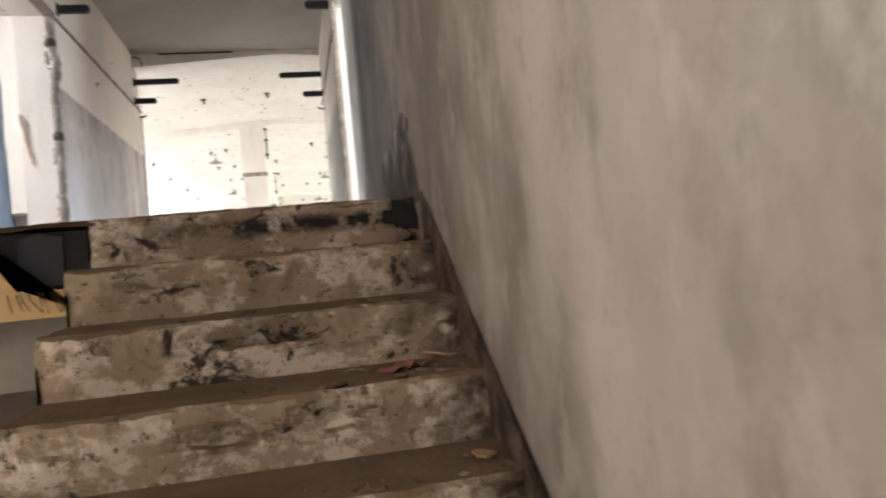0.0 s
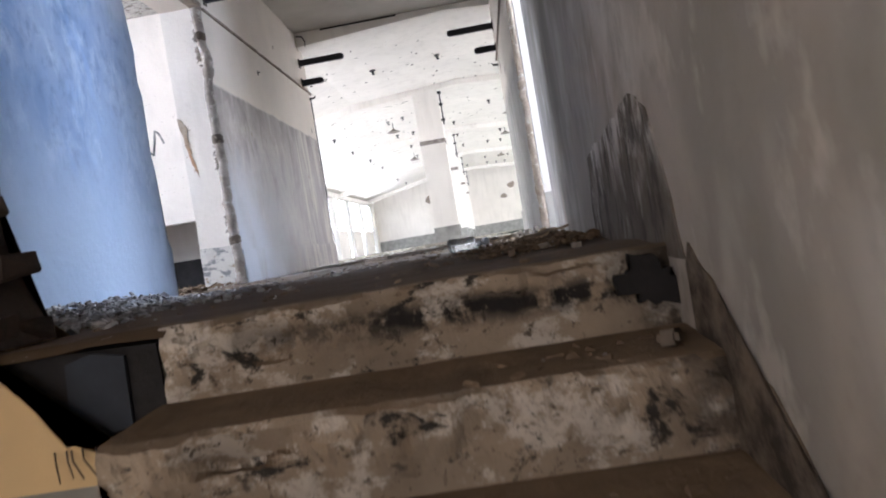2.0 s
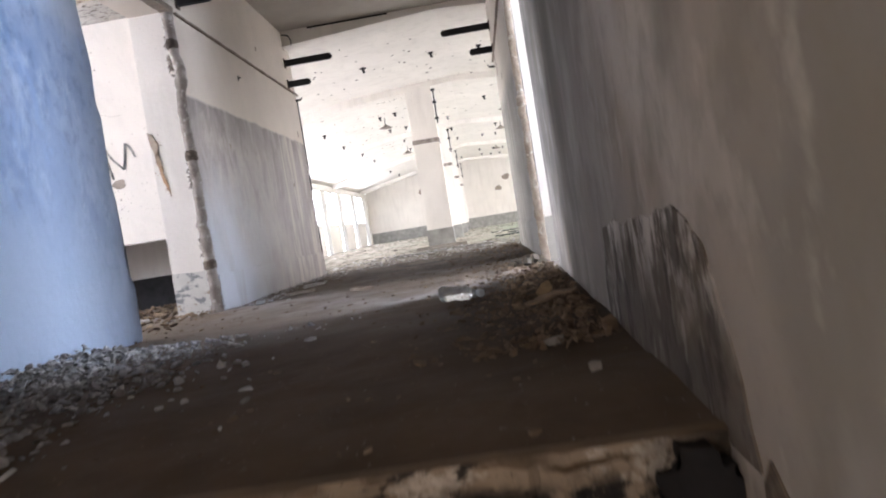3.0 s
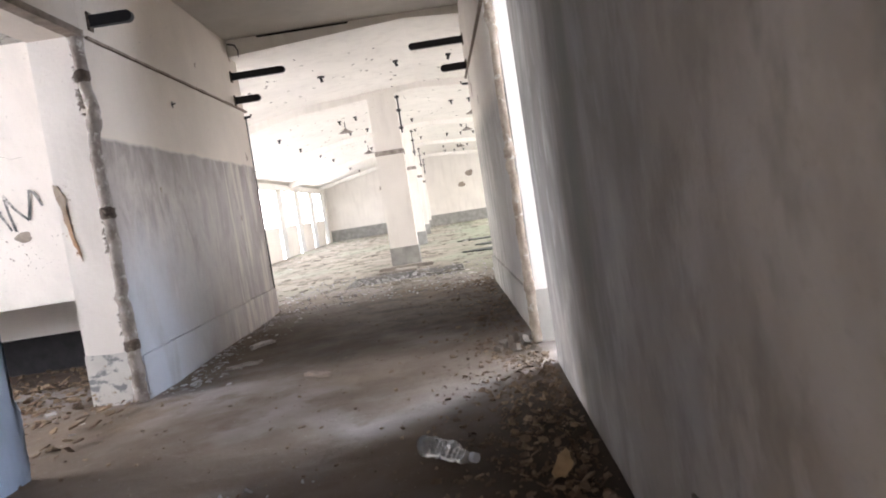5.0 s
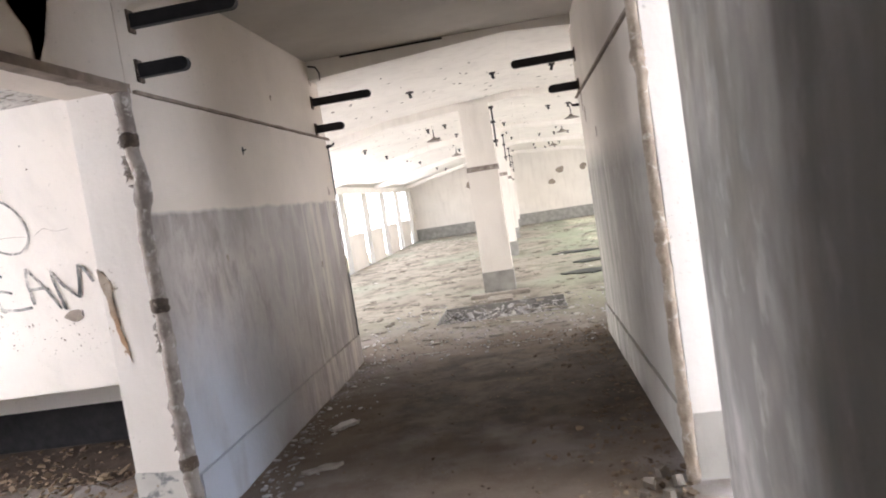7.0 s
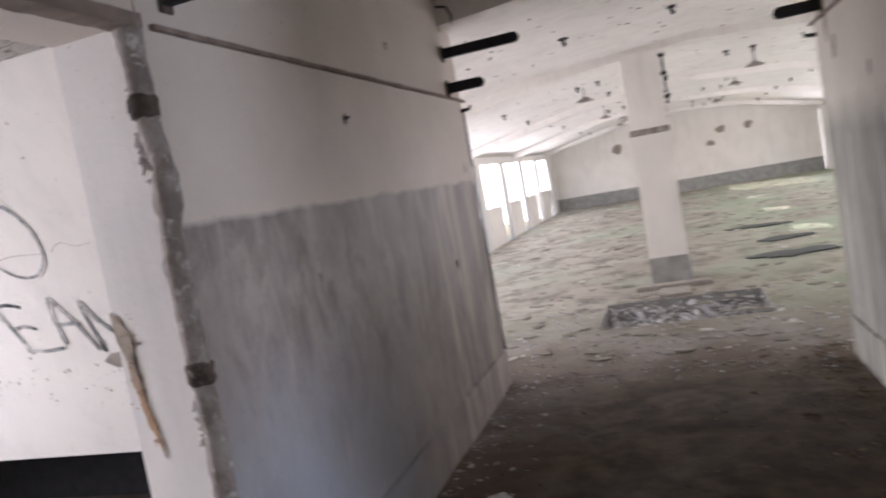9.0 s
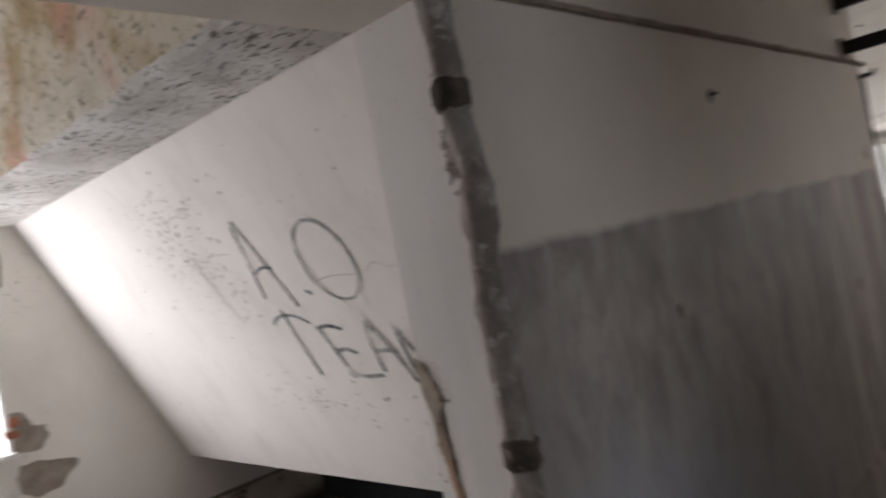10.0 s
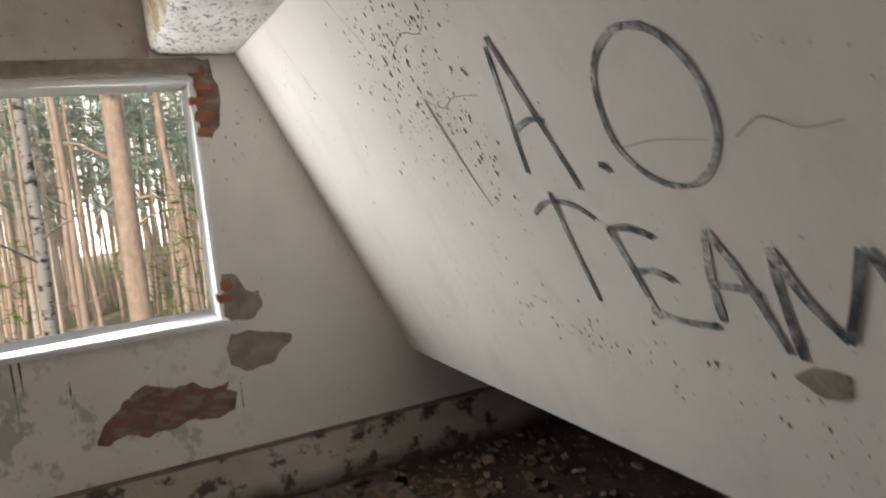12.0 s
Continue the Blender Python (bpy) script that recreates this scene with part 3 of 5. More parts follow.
def build_east_room():
    bm = bmesh.new()
    for a, b, c, d in ((3.2, 4.4, -0.03, 2.6), (6.0, 7.0, -0.03, 2.6), (9.3, 9.4, -0.03, 2.6), (4.4, 6.0, -0.03, 0.9), (4.4, 6.0, 2.1, 2.6), (7.0, 9.3, -0.03, 0.9), (7.0, 9.3, 2.1, 2.6)):
        box(bm, HX, HX + 0.3, a, b, c, d)
    wall("wall_eastroom_east", bm, M_WHITE, "whitewashed outer wall of the other side room")
    bm = bmesh.new()
    box(bm, 0.81, HX, 3.1, 3.2, -0.03, 2.6)
    wall("wall_eastroom_south", bm, M_WHITE, "whitewashed wall of the other side room")
    bm = bmesh.new()
    box(bm, 0.805, HX + 0.3, 3.1, 9.44, 2.6, 2.75)
    structure("ceiling_eastroom", bm, M_WHITE, "whitewashed ceiling of the other side room", "ceiling")


build_east_room()


def build_hall():
    # end walls follow the gable
    gable = [(-HX, -0.03), (HX, -0.03), (HX, EAVE), (1.8, SHOULDER), (0, RIDGE), (-1.8, SHOULDER), (-HX, EAVE)]
    bm = bmesh.new()
    prism(bm, gable, HALL1, HALL1 + 0.3, "y")
    wall("wall_hall_north", bm, M_HALL, "pinkish white gable wall at the far end of the hall")
    bm = bmesh.new()
    prism(bm, [(-HX, -0.03), (XL - 0.305, -0.03), (XL - 0.305, SHOULDER - 0.06), (-HX, EAVE)], HALL0 - 0.2, HALL0, "y")
    prism(bm, [(HX, -0.03), (XR + 0.305, -0.03), (XR + 0.305, SHOULDER + 0.05), (1.8, SHOULDER), (HX, EAVE)], HALL0 - 0.2, HALL0, "y")
    wall("wall_hall_south", bm, M_HALL, "whitewashed wall either side of the corridor mouth")
    bm = bmesh.new()
    t = 0.2
    prism(bm, [(-HX - 0.3, EAVE - 0.058), (-1.8, SHOULDER), (0, RIDGE), (1.8, SHOULDER), (HX + 0.3, EAVE - 0.058), (HX + 0.3, EAVE + t), (1.8, 2.96), (-1.8, 2.96), (-HX - 0.3, EAVE + t)], HALL0 - 0.25, HALL1 + 0.3, "y")
    structure("ceiling_hall", bm, M_HALL, "low gabled white ceiling of the hall", "ceiling")
    # cross beams on the pillar lines
    for k in range(4):
        y = PIL0 + PILSTEP * k
        bm = bmesh.new()
        d = 0.14
        top = [(-HX, EAVE - 0.02), (-1.8, SHOULDER + 0.01), (0, RIDGE + 0.01), (1.8, SHOULDER + 0.01), (HX, EAVE - 0.02)]
        low = [(-HX, EAVE - d), (-1.8, SHOULDER - d * 0.8), (0, RIDGE - d * 0.6), (1.8, SHOULDER - d * 0.8), (HX, EAVE - d)]
        for i in range(4):
            prism(bm, [low[i], low[i + 1], top[i + 1], top[i]], y - 0.16, y + 0.16, "y")
        structure("ceiling_rib", bm, M_HALL, "whitewashed concrete rib across the hall ceiling", "beam")
    # long walls: parapet panels with windows above, and tall gaps between
    for side, nm in ((-1, "west"), (1, "east")):
        bm = bmesh.new()
        xa, xb = sorted((side * HX, side * (HX + 0.13)))
        box(bm, xa, xb, HALL0 - 0.2, HALL1, 1.90, EAVE - 0.07)
        if side < 0:
            box(bm, xa, xb, HALL0 - 0.2, 10.1, -0.03, 1.90)
            for i in range(8):
                a = 10.1 + 2.42 * i
                prism(bm, [(a, -0.03), *ragged((a + 1.55, -0.03), (a + 1.60, 0.88), 0.10, 0.05, i), (a + 1.60, 0.88), (a, 0.88)], xa, xb, "x")
                prism(bm, [(a, 0.88), *ragged((a + 0.10, 0.88), (a + 0.10, 1.90), 0.12, 0.025, i + 40), (a + 0.10, 1.90), (a, 1.90)], xa, xb, "x")
                box(bm, xa + 0.04, xb - 0.04, a + 0.95, a + 1.0, 0.88, 1.90)
            box(bm, xa, xb, 10.1 + 2.42 * 8, HALL1, -0.03, 1.90)
        else:
            y = HALL0 - 0.2
            for i in range(4):
                w0 = 10.5 + 3.4 * i
                box(bm, xa, xb, y, w0, -0.03, 1.90)
                box(bm, xa, xb, w0, w0 + 0.8, -0.03, 1.58)
                y = w0 + 0.8
            box(bm, xa, xb, y, 24.3, -0.03, 1.90)
            box(bm, xa, xb, 24.3, 27.3, -0.03, 0.62)
            box(bm, xa, xb, 27.3, HALL1 - 0.05, -0.03, 1.90)
            for w0 in (25.2, 26.2):
                prism(bm, [(w0, 0.62), *ragged((w0 + 0.16, 0.62), (w0 + 0.14, 1.90), 0.12, 0.02, int(w0)), (w0 + 0.14, 1.90), (w0, 1.90)], xa, xb, "x")
        wall("wall_hall_" + nm, bm, M_HALL, "whitewashed hall wall of broken parapets and window openings")
    # skirting of the far wall
    bm = box(bmesh.new(), -HX + 0.004, HX - 0.004, HALL1 - 0.025, HALL1 - 0.003, 0.0, 0.42, 0.004)
    structure("baseboard_hall", bm, M_SKIRT, "grey-green painted skirting band along the far wall", "skirting")


build_hall()



def pillar(x, y, w, d):
    top = RIDGE - abs(x) * 0.067 - 0.05
    ob = holder("pillar", x, y, 0, label="square whitewashed concrete pillar with a taped band", category="pillar", group="pillars of the hall", kind="structure")
    part("shaft", box(bmesh.new(), -w / 2, w / 2, -d / 2, d / 2, -0.26, top, 0.012), M_HALL, ob)
    part("band", box(bmesh.new(), -w / 2 - 0.006, w / 2 + 0.006, -d / 2 - 0.006, d / 2 + 0.006, 1.70, 1.77), M_PIPE, ob, "greyish brown band round the shaft")
    part("plinth", box(bmesh.new(), -w / 2 - 0.008, w / 2 + 0.008, -d / 2 - 0.008, d / 2 + 0.008, -0.02, 0.30, 0.005), M_SKIRT, ob, "grey painted foot of the shaft")
    bm = bmesh.new()
    tube(bm, [(w / 2 + 0.03, -d / 2 + 0.03, 2.0), (w / 2 + 0.03, -d / 2 + 0.03, 2.56)], [0.012, 0.012], 8)
    for z in (2.06, 2.32, 2.52):
        box(bm, w / 2 - 0.005, w / 2 + 0.06, -d / 2 + 0.01, -d / 2 + 0.05, z, z + 0.035)
    part("conduit", bm, M_STEEL, ob, "black conduit with clips")
    return ob


for k in range(4):
    pillar(-0.56, PIL0 + PILSTEP * k, 0.42, 0.42)


# ---- patches: lost plaster, bare brick, soot ----
def blob(cx, cy, rx, ry, n, seed, amp=0.25):
    """An uneven closed outline round a centre."""
    rng = random.Random(seed)
    ph = [rng.uniform(0, 6.28) for _ in range(4)]
    out = []
    for i in range(n):
        a = 2 * math.pi * i / n
        r = 1 + amp * (0.5 * math.sin(2 * a + ph[0]) + 0.35 * math.sin(3 * a + ph[1]) + 0.3 * math.sin(5 * a + ph[2]) + 0.25 * math.sin(9 * a + ph[3])) + rng.uniform(-amp, amp) * 0.22
        out.append((cx + rx * r * math.cos(a), cy + ry * r * math.sin(a)))
    return out


def patch(name, outline, a, b, axis, mat, label, category="wall damage", parent=None):
    bm = prism(bmesh.new(), outline, a, b, axis)
    return structure(name, bm, mat, label, category, parent)


def soot_mat():
    n = Nodes("sooty_bare_render", 0.95)
    c = n.shade((0.15, 0.13, 0.11), 0.4, 6)
    c = n.mix(n.ramp(n.noise(7, 7, (1, 1, 0.45), 0.66, 0.4), 0.55, 0.64), c, (0.33, 0.31, 0.285))
    top = n.axis("Z", 0.10, 0.30, False, 0.25, 8)
    c = n.mix(n.math("MULTIPLY", n.ramp(n.noise(9, 7, (1, 1, 0.4), 0.66, 0.4), 0.46, 0.56), top), c, (0.66, 0.63, 0.59))
    c = n.mix(n.math("MULTIPLY", n.ramp(n.noise(14, 6, (1, 1, 0.4), 0.65), 0.52, 0.60), 0.8), c, (0.055, 0.048, 0.042))
    return n.done(c, 0.012, n.noise(26, 8))


M_SOOT = soot_mat()


def brick_patch_mat():
    n = Nodes("bare_brick_in_plaster", 0.93)
    c = n.shade((0.24, 0.14, 0.11), 0.35, 8)
    c = n.mix(n.ramp(n.noise(7, 7, (1, 1, 2.2), 0.66), 0.47, 0.58), c, (0.29, 0.25, 0.215))
    return n.done(c, 0.012, n.noise(30, 7))


M_BAREBRICK = brick_patch_mat()
M_BARERENDER = plain("bare_grey_render", (0.33, 0.28, 0.235), amount=0.35, scale=14, bump=0.01, fine=35)

# sooty lost plaster at the stair wall's foot on the landing, dark band down the flight
def east_face(y):
    return 0.40 + (y + 2.45) * 0.04 / 4.95 if y < 2.5 else 0.44 + (y - 2.5) * 0.11 / 3.27


def wall_band(name, pts, mat, label, seed):
    """A thin layer that follows the slightly skewed stair wall. pts are (y, z)."""
    bm = bmesh.new()
    lo = [bm.verts.new((east_face(y) - 0.004, y, z)) for y, z in pts]
    hi = [bm.verts.new((east_face(y) + 0.02, y, z)) for y, z in pts]
    n = len(pts)
    for i in range(n):
        bm.faces.new((lo[i], lo[(i + 1) % n], hi[(i + 1) % n], hi[i]))
    bmesh.ops.triangulate(bm, faces=[bm.faces.new(lo), bm.faces.new(hi)])
    return structure(name, bm, mat, label, "wall damage")


wall_band("lost_plaster", [*ragged((2.40, -0.03), (2.50, 0.26), 0.06, 0.012, 11), *ragged((2.52, 0.27), (2.66, 0.33), 0.05, 0.012, 12), *ragged((2.68, 0.33), (3.62, 0.27), 0.05, 0.01, 13), (3.66, 0.1), (3.66, -0.03)], M_SOOT, "streaky bare render where plaster fell off the wall", 1)
slope = RISE / TREAD
n = Nodes("dark_wall_foot", 0.95)
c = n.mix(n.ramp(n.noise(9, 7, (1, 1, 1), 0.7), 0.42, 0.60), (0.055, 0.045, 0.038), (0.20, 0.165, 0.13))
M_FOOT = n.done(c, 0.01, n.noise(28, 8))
wall_band("soot_band", [*ragged((-0.6, slope * (-0.6 - 2.5) + 0.03), (1.9, slope * (1.9 - 2.5) + 0.045), 0.05, 0.010, 14), *ragged((1.9, slope * (1.9 - 2.5) + 0.045), (2.40, slope * (2.40 - 2.5) + 0.09), 0.04, 0.012, 15), (2.395, -0.04), (2.395, -0.3), (-0.6, slope * (-0.6 - 2.5) - 0.3)], M_FOOT, "mottled dark band where the wall meets the steps", 2)

# window wall of the side room
def rough_outline(pts, seed, amp=0.008):
    out = []
    for i, p in enumerate(pts):
        out += ragged(p, pts[(i + 1) % len(pts)], 0.022, amp, seed + i)
    return out


patch("bare_brick_patch", rough_outline([(5.57, 0.48), (5.63, 0.58), (5.70, 0.65), (5.80, 0.70), (5.91, 0.655), (5.99, 0.67), (6.07, 0.62), (6.15, 0.64), (6.13, 0.60), (6.18, 0.58), (6.16, 0.50), (6.08, 0.475), (5.98, 0.50), (5.90, 0.475), (5.78, 0.46), (5.70, 0.495), (5.62, 0.465)], 70), WEST - 0.02, WEST + 0.003, "x", M_BAREBRICK, "long patch of bare red brick in the plaster")
patch("bare_brick_patch", rough_outline([(6.16, 0.80), (6.19, 0.86), (6.30, 0.85), (6.47, 0.80), (6.46, 0.77), (6.40, 0.73), (6.35, 0.68), (6.23, 0.67), (6.17, 0.71)], 90), WEST - 0.02, WEST + 0.003, "x", M_BARERENDER, "rounded patch of bare brown render in the plaster")
patch("bare_brick_patch", rough_outline([(6.18, 0.92), (6.18, 1.14), (6.25, 1.12), (6.28, 1.05), (6.34, 1.04), (6.35, 0.98), (6.31, 0.92), (6.26, 0.91)], 110), WEST - 0.02, WEST + 0.003, "x", M_BARERENDER, "broken plaster beside the window's lower corner")
patch("bare_brick_patch", rough_outline([(6.18, 1.78), (6.18, 2.12), (6.25, 2.115), (6.25, 2.05), (6.28, 1.98), (6.28, 1.93), (6.26, 1.86), (6.26, 1.81), (6.22, 1.76)], 130), WEST - 0.02, WEST + 0.003, "x", M_BAREBRICK, "broken brick edge beside the window's upper corner")
for i, (y, z, s) in enumerate(((6.19, 1.79, 0.05), (6.20, 1.86, 0.06), (6.18, 1.93, 0.05), (6.21, 1.99, 0.055), (6.18, 1.03, 0.05), (6.20, 1.09, 0.04), (6.19, 2.06, 0.05))):
    bm = bmesh.new()
    box(bm, -0.03, 0.012, -s * 0.7, s * 0.7, -0.024, 0.024, 0.008)
    for v in bm.verts:
        v.co += 0.010 * noise.noise_vector(v.co * 22 + Vector((i, 0, 0)))
    ob = structure("broken_brick", bm, M_BRICK, "jagged red brick end showing at the window edge", "brick")
    ob.matrix_world = pose(WEST, y, z, 4 * (i % 3 - 1), 0, 3 * (i % 2))
# rain streaks under the sill
for i, (y, z0, z1) in enumerate(((5.30, 0.66, 0.90), (5.33, 0.72, 0.90), (5.50, 0.66, 0.78), (6.20, 0.50, 0.62), (5.10, 0.70, 0.9))):
    patch("rain_streak", [(y - 0.004, z1), (y + 0.005, z1), (y + 0.004, (z0 + z1) / 2), (y + 0.002, z0), (y - 0.002, z0)], WEST - 0.01, WEST + 0.002, "x", M_SOOT, "thin dark rain streak under the window", "stain")

# window reveal, sill and remains of the frame
def build_room_window():
    ob = holder("window_1", WEST - 0.16, 5.51, 0.92, label="empty window opening with white painted reveals", category="window", kind="structure")
    m = plain("white_sill_paint", (0.85, 0.84, 0.82), 0.6, 0, 0.06, 5, 0.001)
    inv = Matrix.Translation((-(WEST - 0.16), -5.51, -0.92))
    for nm, b in (("window_sill", (WEST - 0.36, WEST + 0.025, 4.83, 6.19, 0.905, 0.935)), ("window_lintel", (WEST - 0.30, WEST + 0.004, 4.85, 6.17, 2.015, 2.045)), ("window_reveal", (WEST - 0.30, WEST + 0.004, 6.15, 6.175, 0.936, 2.014)), ("window_reveal", (WEST - 0.30, WEST + 0.004, 4.845, 4.87, 0.936, 2.014))):
        bm = box(bmesh.new(), *b, 0.005)
        bm.transform(inv)
        part(nm, bm, m, ob)
    bm = box(bmesh.new(), WEST + 0.002, WEST + 0.03, 4.85, 6.20, 2.05, 2.12, 0.006)
    bm.transform(inv)
    part("window_board", bm, M_BARERENDER, ob, "greenish plaster strip above the opening")


build_room_window()

# pinkish peeling wash above the window
n = Nodes("pinkish_peeling_wash", 0.93)
c = n.shade((0.64, 0.58, 0.53), 0.15, 3)
c = n.mix(n.math("MULTIPLY", n.ramp(n.noise(2.4, 5), 0.46, 0.60), 0.75), c, (0.52, 0.33, 0.28))
c = n.mix(n.ramp(n.noise(26, 5, (1, 1, 1), 0.7), 0.63, 0.68), c, (0.20, 0.16, 0.12))
M_PINK = n.done(c, 0.006, n.noise(25, 7))
bm = box(bmesh.new(), WEST + 0.0005, WEST + 0.004, 3.21, 6.005, 2.125, 2.945)
structure("upper_wall_wash", bm, M_PINK, "pinkish peeling paint above the window", "wall paint")

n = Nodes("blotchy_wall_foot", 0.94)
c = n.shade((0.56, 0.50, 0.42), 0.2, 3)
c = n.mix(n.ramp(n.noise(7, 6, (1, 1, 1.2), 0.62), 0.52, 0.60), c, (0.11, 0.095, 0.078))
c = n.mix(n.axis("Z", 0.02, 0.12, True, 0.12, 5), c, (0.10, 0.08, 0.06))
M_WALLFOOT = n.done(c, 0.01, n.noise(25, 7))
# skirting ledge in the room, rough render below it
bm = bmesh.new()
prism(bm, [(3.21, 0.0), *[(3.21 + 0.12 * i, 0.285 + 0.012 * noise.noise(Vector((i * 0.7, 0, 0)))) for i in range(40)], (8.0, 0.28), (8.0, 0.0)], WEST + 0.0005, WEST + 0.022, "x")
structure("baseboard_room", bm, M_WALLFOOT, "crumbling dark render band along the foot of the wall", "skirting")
bm = box(bmesh.new(), WEST + 0.001, WEST + 0.028, 3.21, 7.99, 0.287, 0.303, 0.003)
structure("trim", bm, M_WOOD, "thin dark ledge above the crumbling render", "trim")
# back band in black, which paints the recess's shade into its colour
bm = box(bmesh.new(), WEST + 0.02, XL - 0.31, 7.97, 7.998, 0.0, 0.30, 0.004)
structure("baseboard_recess", bm, M_BLACK, "render band at the back of the recess, blackened for shade", "skirting")
# dark sheet over the floor: painted shade under the sloping slab
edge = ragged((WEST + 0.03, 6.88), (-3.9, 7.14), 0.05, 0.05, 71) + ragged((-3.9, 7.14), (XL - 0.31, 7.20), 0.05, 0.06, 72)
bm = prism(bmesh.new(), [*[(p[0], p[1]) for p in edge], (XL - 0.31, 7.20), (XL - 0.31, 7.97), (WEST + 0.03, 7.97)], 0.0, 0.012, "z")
structure("recess_soot", bm, plain("dark_recess_floor", (0.085, 0.06, 0.043), amount=0.5, scale=7, bump=0.012, fine=20), "dark sheet on the recess floor with the shade painted in", "floor")

# ---- sprayed letters on the sloping slab ----
SL = Vector((0, 0.4258, -0.9048))     # down the slope
SN = Vector((0, -0.9048, -0.4258))    # out of the slab


def on_slab(x, s, off=0.0):
    return Vector((x, 6.37, 2.13)) + SL * s + SN * off


n = Nodes("faded_black_spray", 0.8)
c = n.mix(n.ramp(n.noise(26, 4), 0.45, 0.68), (0.06, 0.066, 0.066), (0.30, 0.295, 0.28))
M_SPRAY = n.done(n.mix(n.math("MULTIPLY", n.ramp(n.noise(5, 5), 0.46, 0.60), n.ramp(n.noise(60, 5, (1, 1, 1), 0.7), 0.38, 0.58)), c, (0.66, 0.62, 0.57)))


def stroke(bm, pts, w0=0.0072, w1=0.0056, off=0.003, closed=False):
    """A sprayed line through (x, s) points, smoothed."""
    P = [Vector(p) for p in pts]
    fine = []
    m = len(P)
    for i in range(m if closed else m - 1):
        p0, p1, p2, p3 = (P[(i - 1) % m], P[i], P[(i + 1) % m], P[(i + 2) % m]) if closed else (P[max(i - 1, 0)], P[i], P[i + 1], P[min(i + 2, m - 1)])
        for k in range(6):
            t = k / 6
            fine.append(0.5 * ((2 * p1) + (p2 - p0) * t + (2 * p0 - 5 * p1 + 4 * p2 - p3) * t * t + (3 * p1 - p0 - 3 * p2 + p3) * t ** 3))
    fine.append(P[0] if closed else P[-1])
    rows = []
    for i, p in enumerate(fine):
        d = (fine[min(i + 1, len(fine) - 1)] - fine[max(i - 1, 0)]).normalized()
        q = Vector((-d.y, d.x))
        w = (w0 + (w1 - w0) * i / len(fine)) * (1 + 0.25 * noise.noise(Vector((p.x * 30, p.y * 30, 0))))
        rows.append([bm.verts.new(on_slab(*(p + q * w), off)), bm.verts.new(on_slab(*(p - q * w), off))])
    for a, b in zip(rows, rows[1:]):
        bm.faces.new((a[0], a[1], b[1], b[0]))


def build_letters():
    ob = holder("graffiti", -2.8, 6.75, 1.3, label="faded black sprayed lettering on the sloping slab", category="graffiti")
    inv = ob.matrix_world.inverted()

    def letter(*strokes, closed=False, name="letter", w=0.0072):
        bm = bmesh.new()
        for i, s in enumerate(strokes):
            stroke(bm, s, w, w * 0.82, off=0.003 + 0.0006 * i, closed=closed)
        bm.transform(inv)
        part(name, bm, M_SPRAY, ob)
    letter([(-3.15, 0.38), (-3.19, 0.54), (-3.23, 0.70)], [(-3.13, 0.36), (-3.09, 0.55), (-3.05, 0.75)], [(-3.19, 0.585), (-3.12, 0.565), (-3.06, 0.575)])
    letter([(-2.95, 0.690), (-2.932, 0.700), (-2.925, 0.712)], name="full_stop")
    letter([(-2.825, 0.475), (-2.745, 0.432), (-2.66, 0.457), (-2.608, 0.55), (-2.62, 0.665), (-2.70, 0.742), (-2.80, 0.735), (-2.87, 0.655), (-2.865, 0.55)], closed=True)
    letter([(-3.29, 0.82), (-3.22, 0.785), (-3.12, 0.79), (-3.05, 0.83)], [(-3.18, 0.755), (-3.19, 0.92), (-3.19, 1.08)])
    letter([(-3.02, 0.85), (-3.00, 0.97), (-2.985, 1.10)], [(-3.02, 0.855), (-2.95, 0.85), (-2.885, 0.87)], [(-2.98, 0.965), (-2.93, 0.96), (-2.88, 0.98)], [(-3.00, 1.075), (-2.91, 1.09), (-2.81, 1.085)], w=0.0098)
    letter([(-2.79, 1.07), (-2.77, 0.95), (-2.735, 0.845)], [(-2.735, 0.845), (-2.69, 0.95), (-2.65, 1.12)], [(-2.77, 0.975), (-2.71, 0.975), (-2.66, 0.985)], w=0.0100)
    letter([(-2.625, 1.13), (-2.62, 1.0), (-2.605, 0.875)], [(-2.605, 0.875), (-2.57, 0.98), (-2.515, 1.065)], [(-2.515, 1.065), (-2.47, 0.96), (-2.435, 0.865)], [(-2.435, 0.865), (-2.41, 0.90), (-2.395, 0.98)], w=0.0105)


build_letters()

# chips, cracks and scabs on the slab
def slab_chip(bm, x, s, r, seed, off=0.002):
    rng = random.Random(seed)
    k = rng.randint(5, 8)
    c = bm.verts.new(on_slab(x, s, off + 0.0006))
    ring = [bm.verts.new(on_slab(x + r * rng.uniform(0.5, 1.3) * math.cos(6.283 * i / k), s + r * rng.uniform(0.6, 2.2) * math.sin(6.283 * i / k), off)) for i in range(k)]
    for i in range(k):
        bm.faces.new((c, ring[i], ring[(i + 1) % k]))


bm = bmesh.new()
rng = random.Random(21)
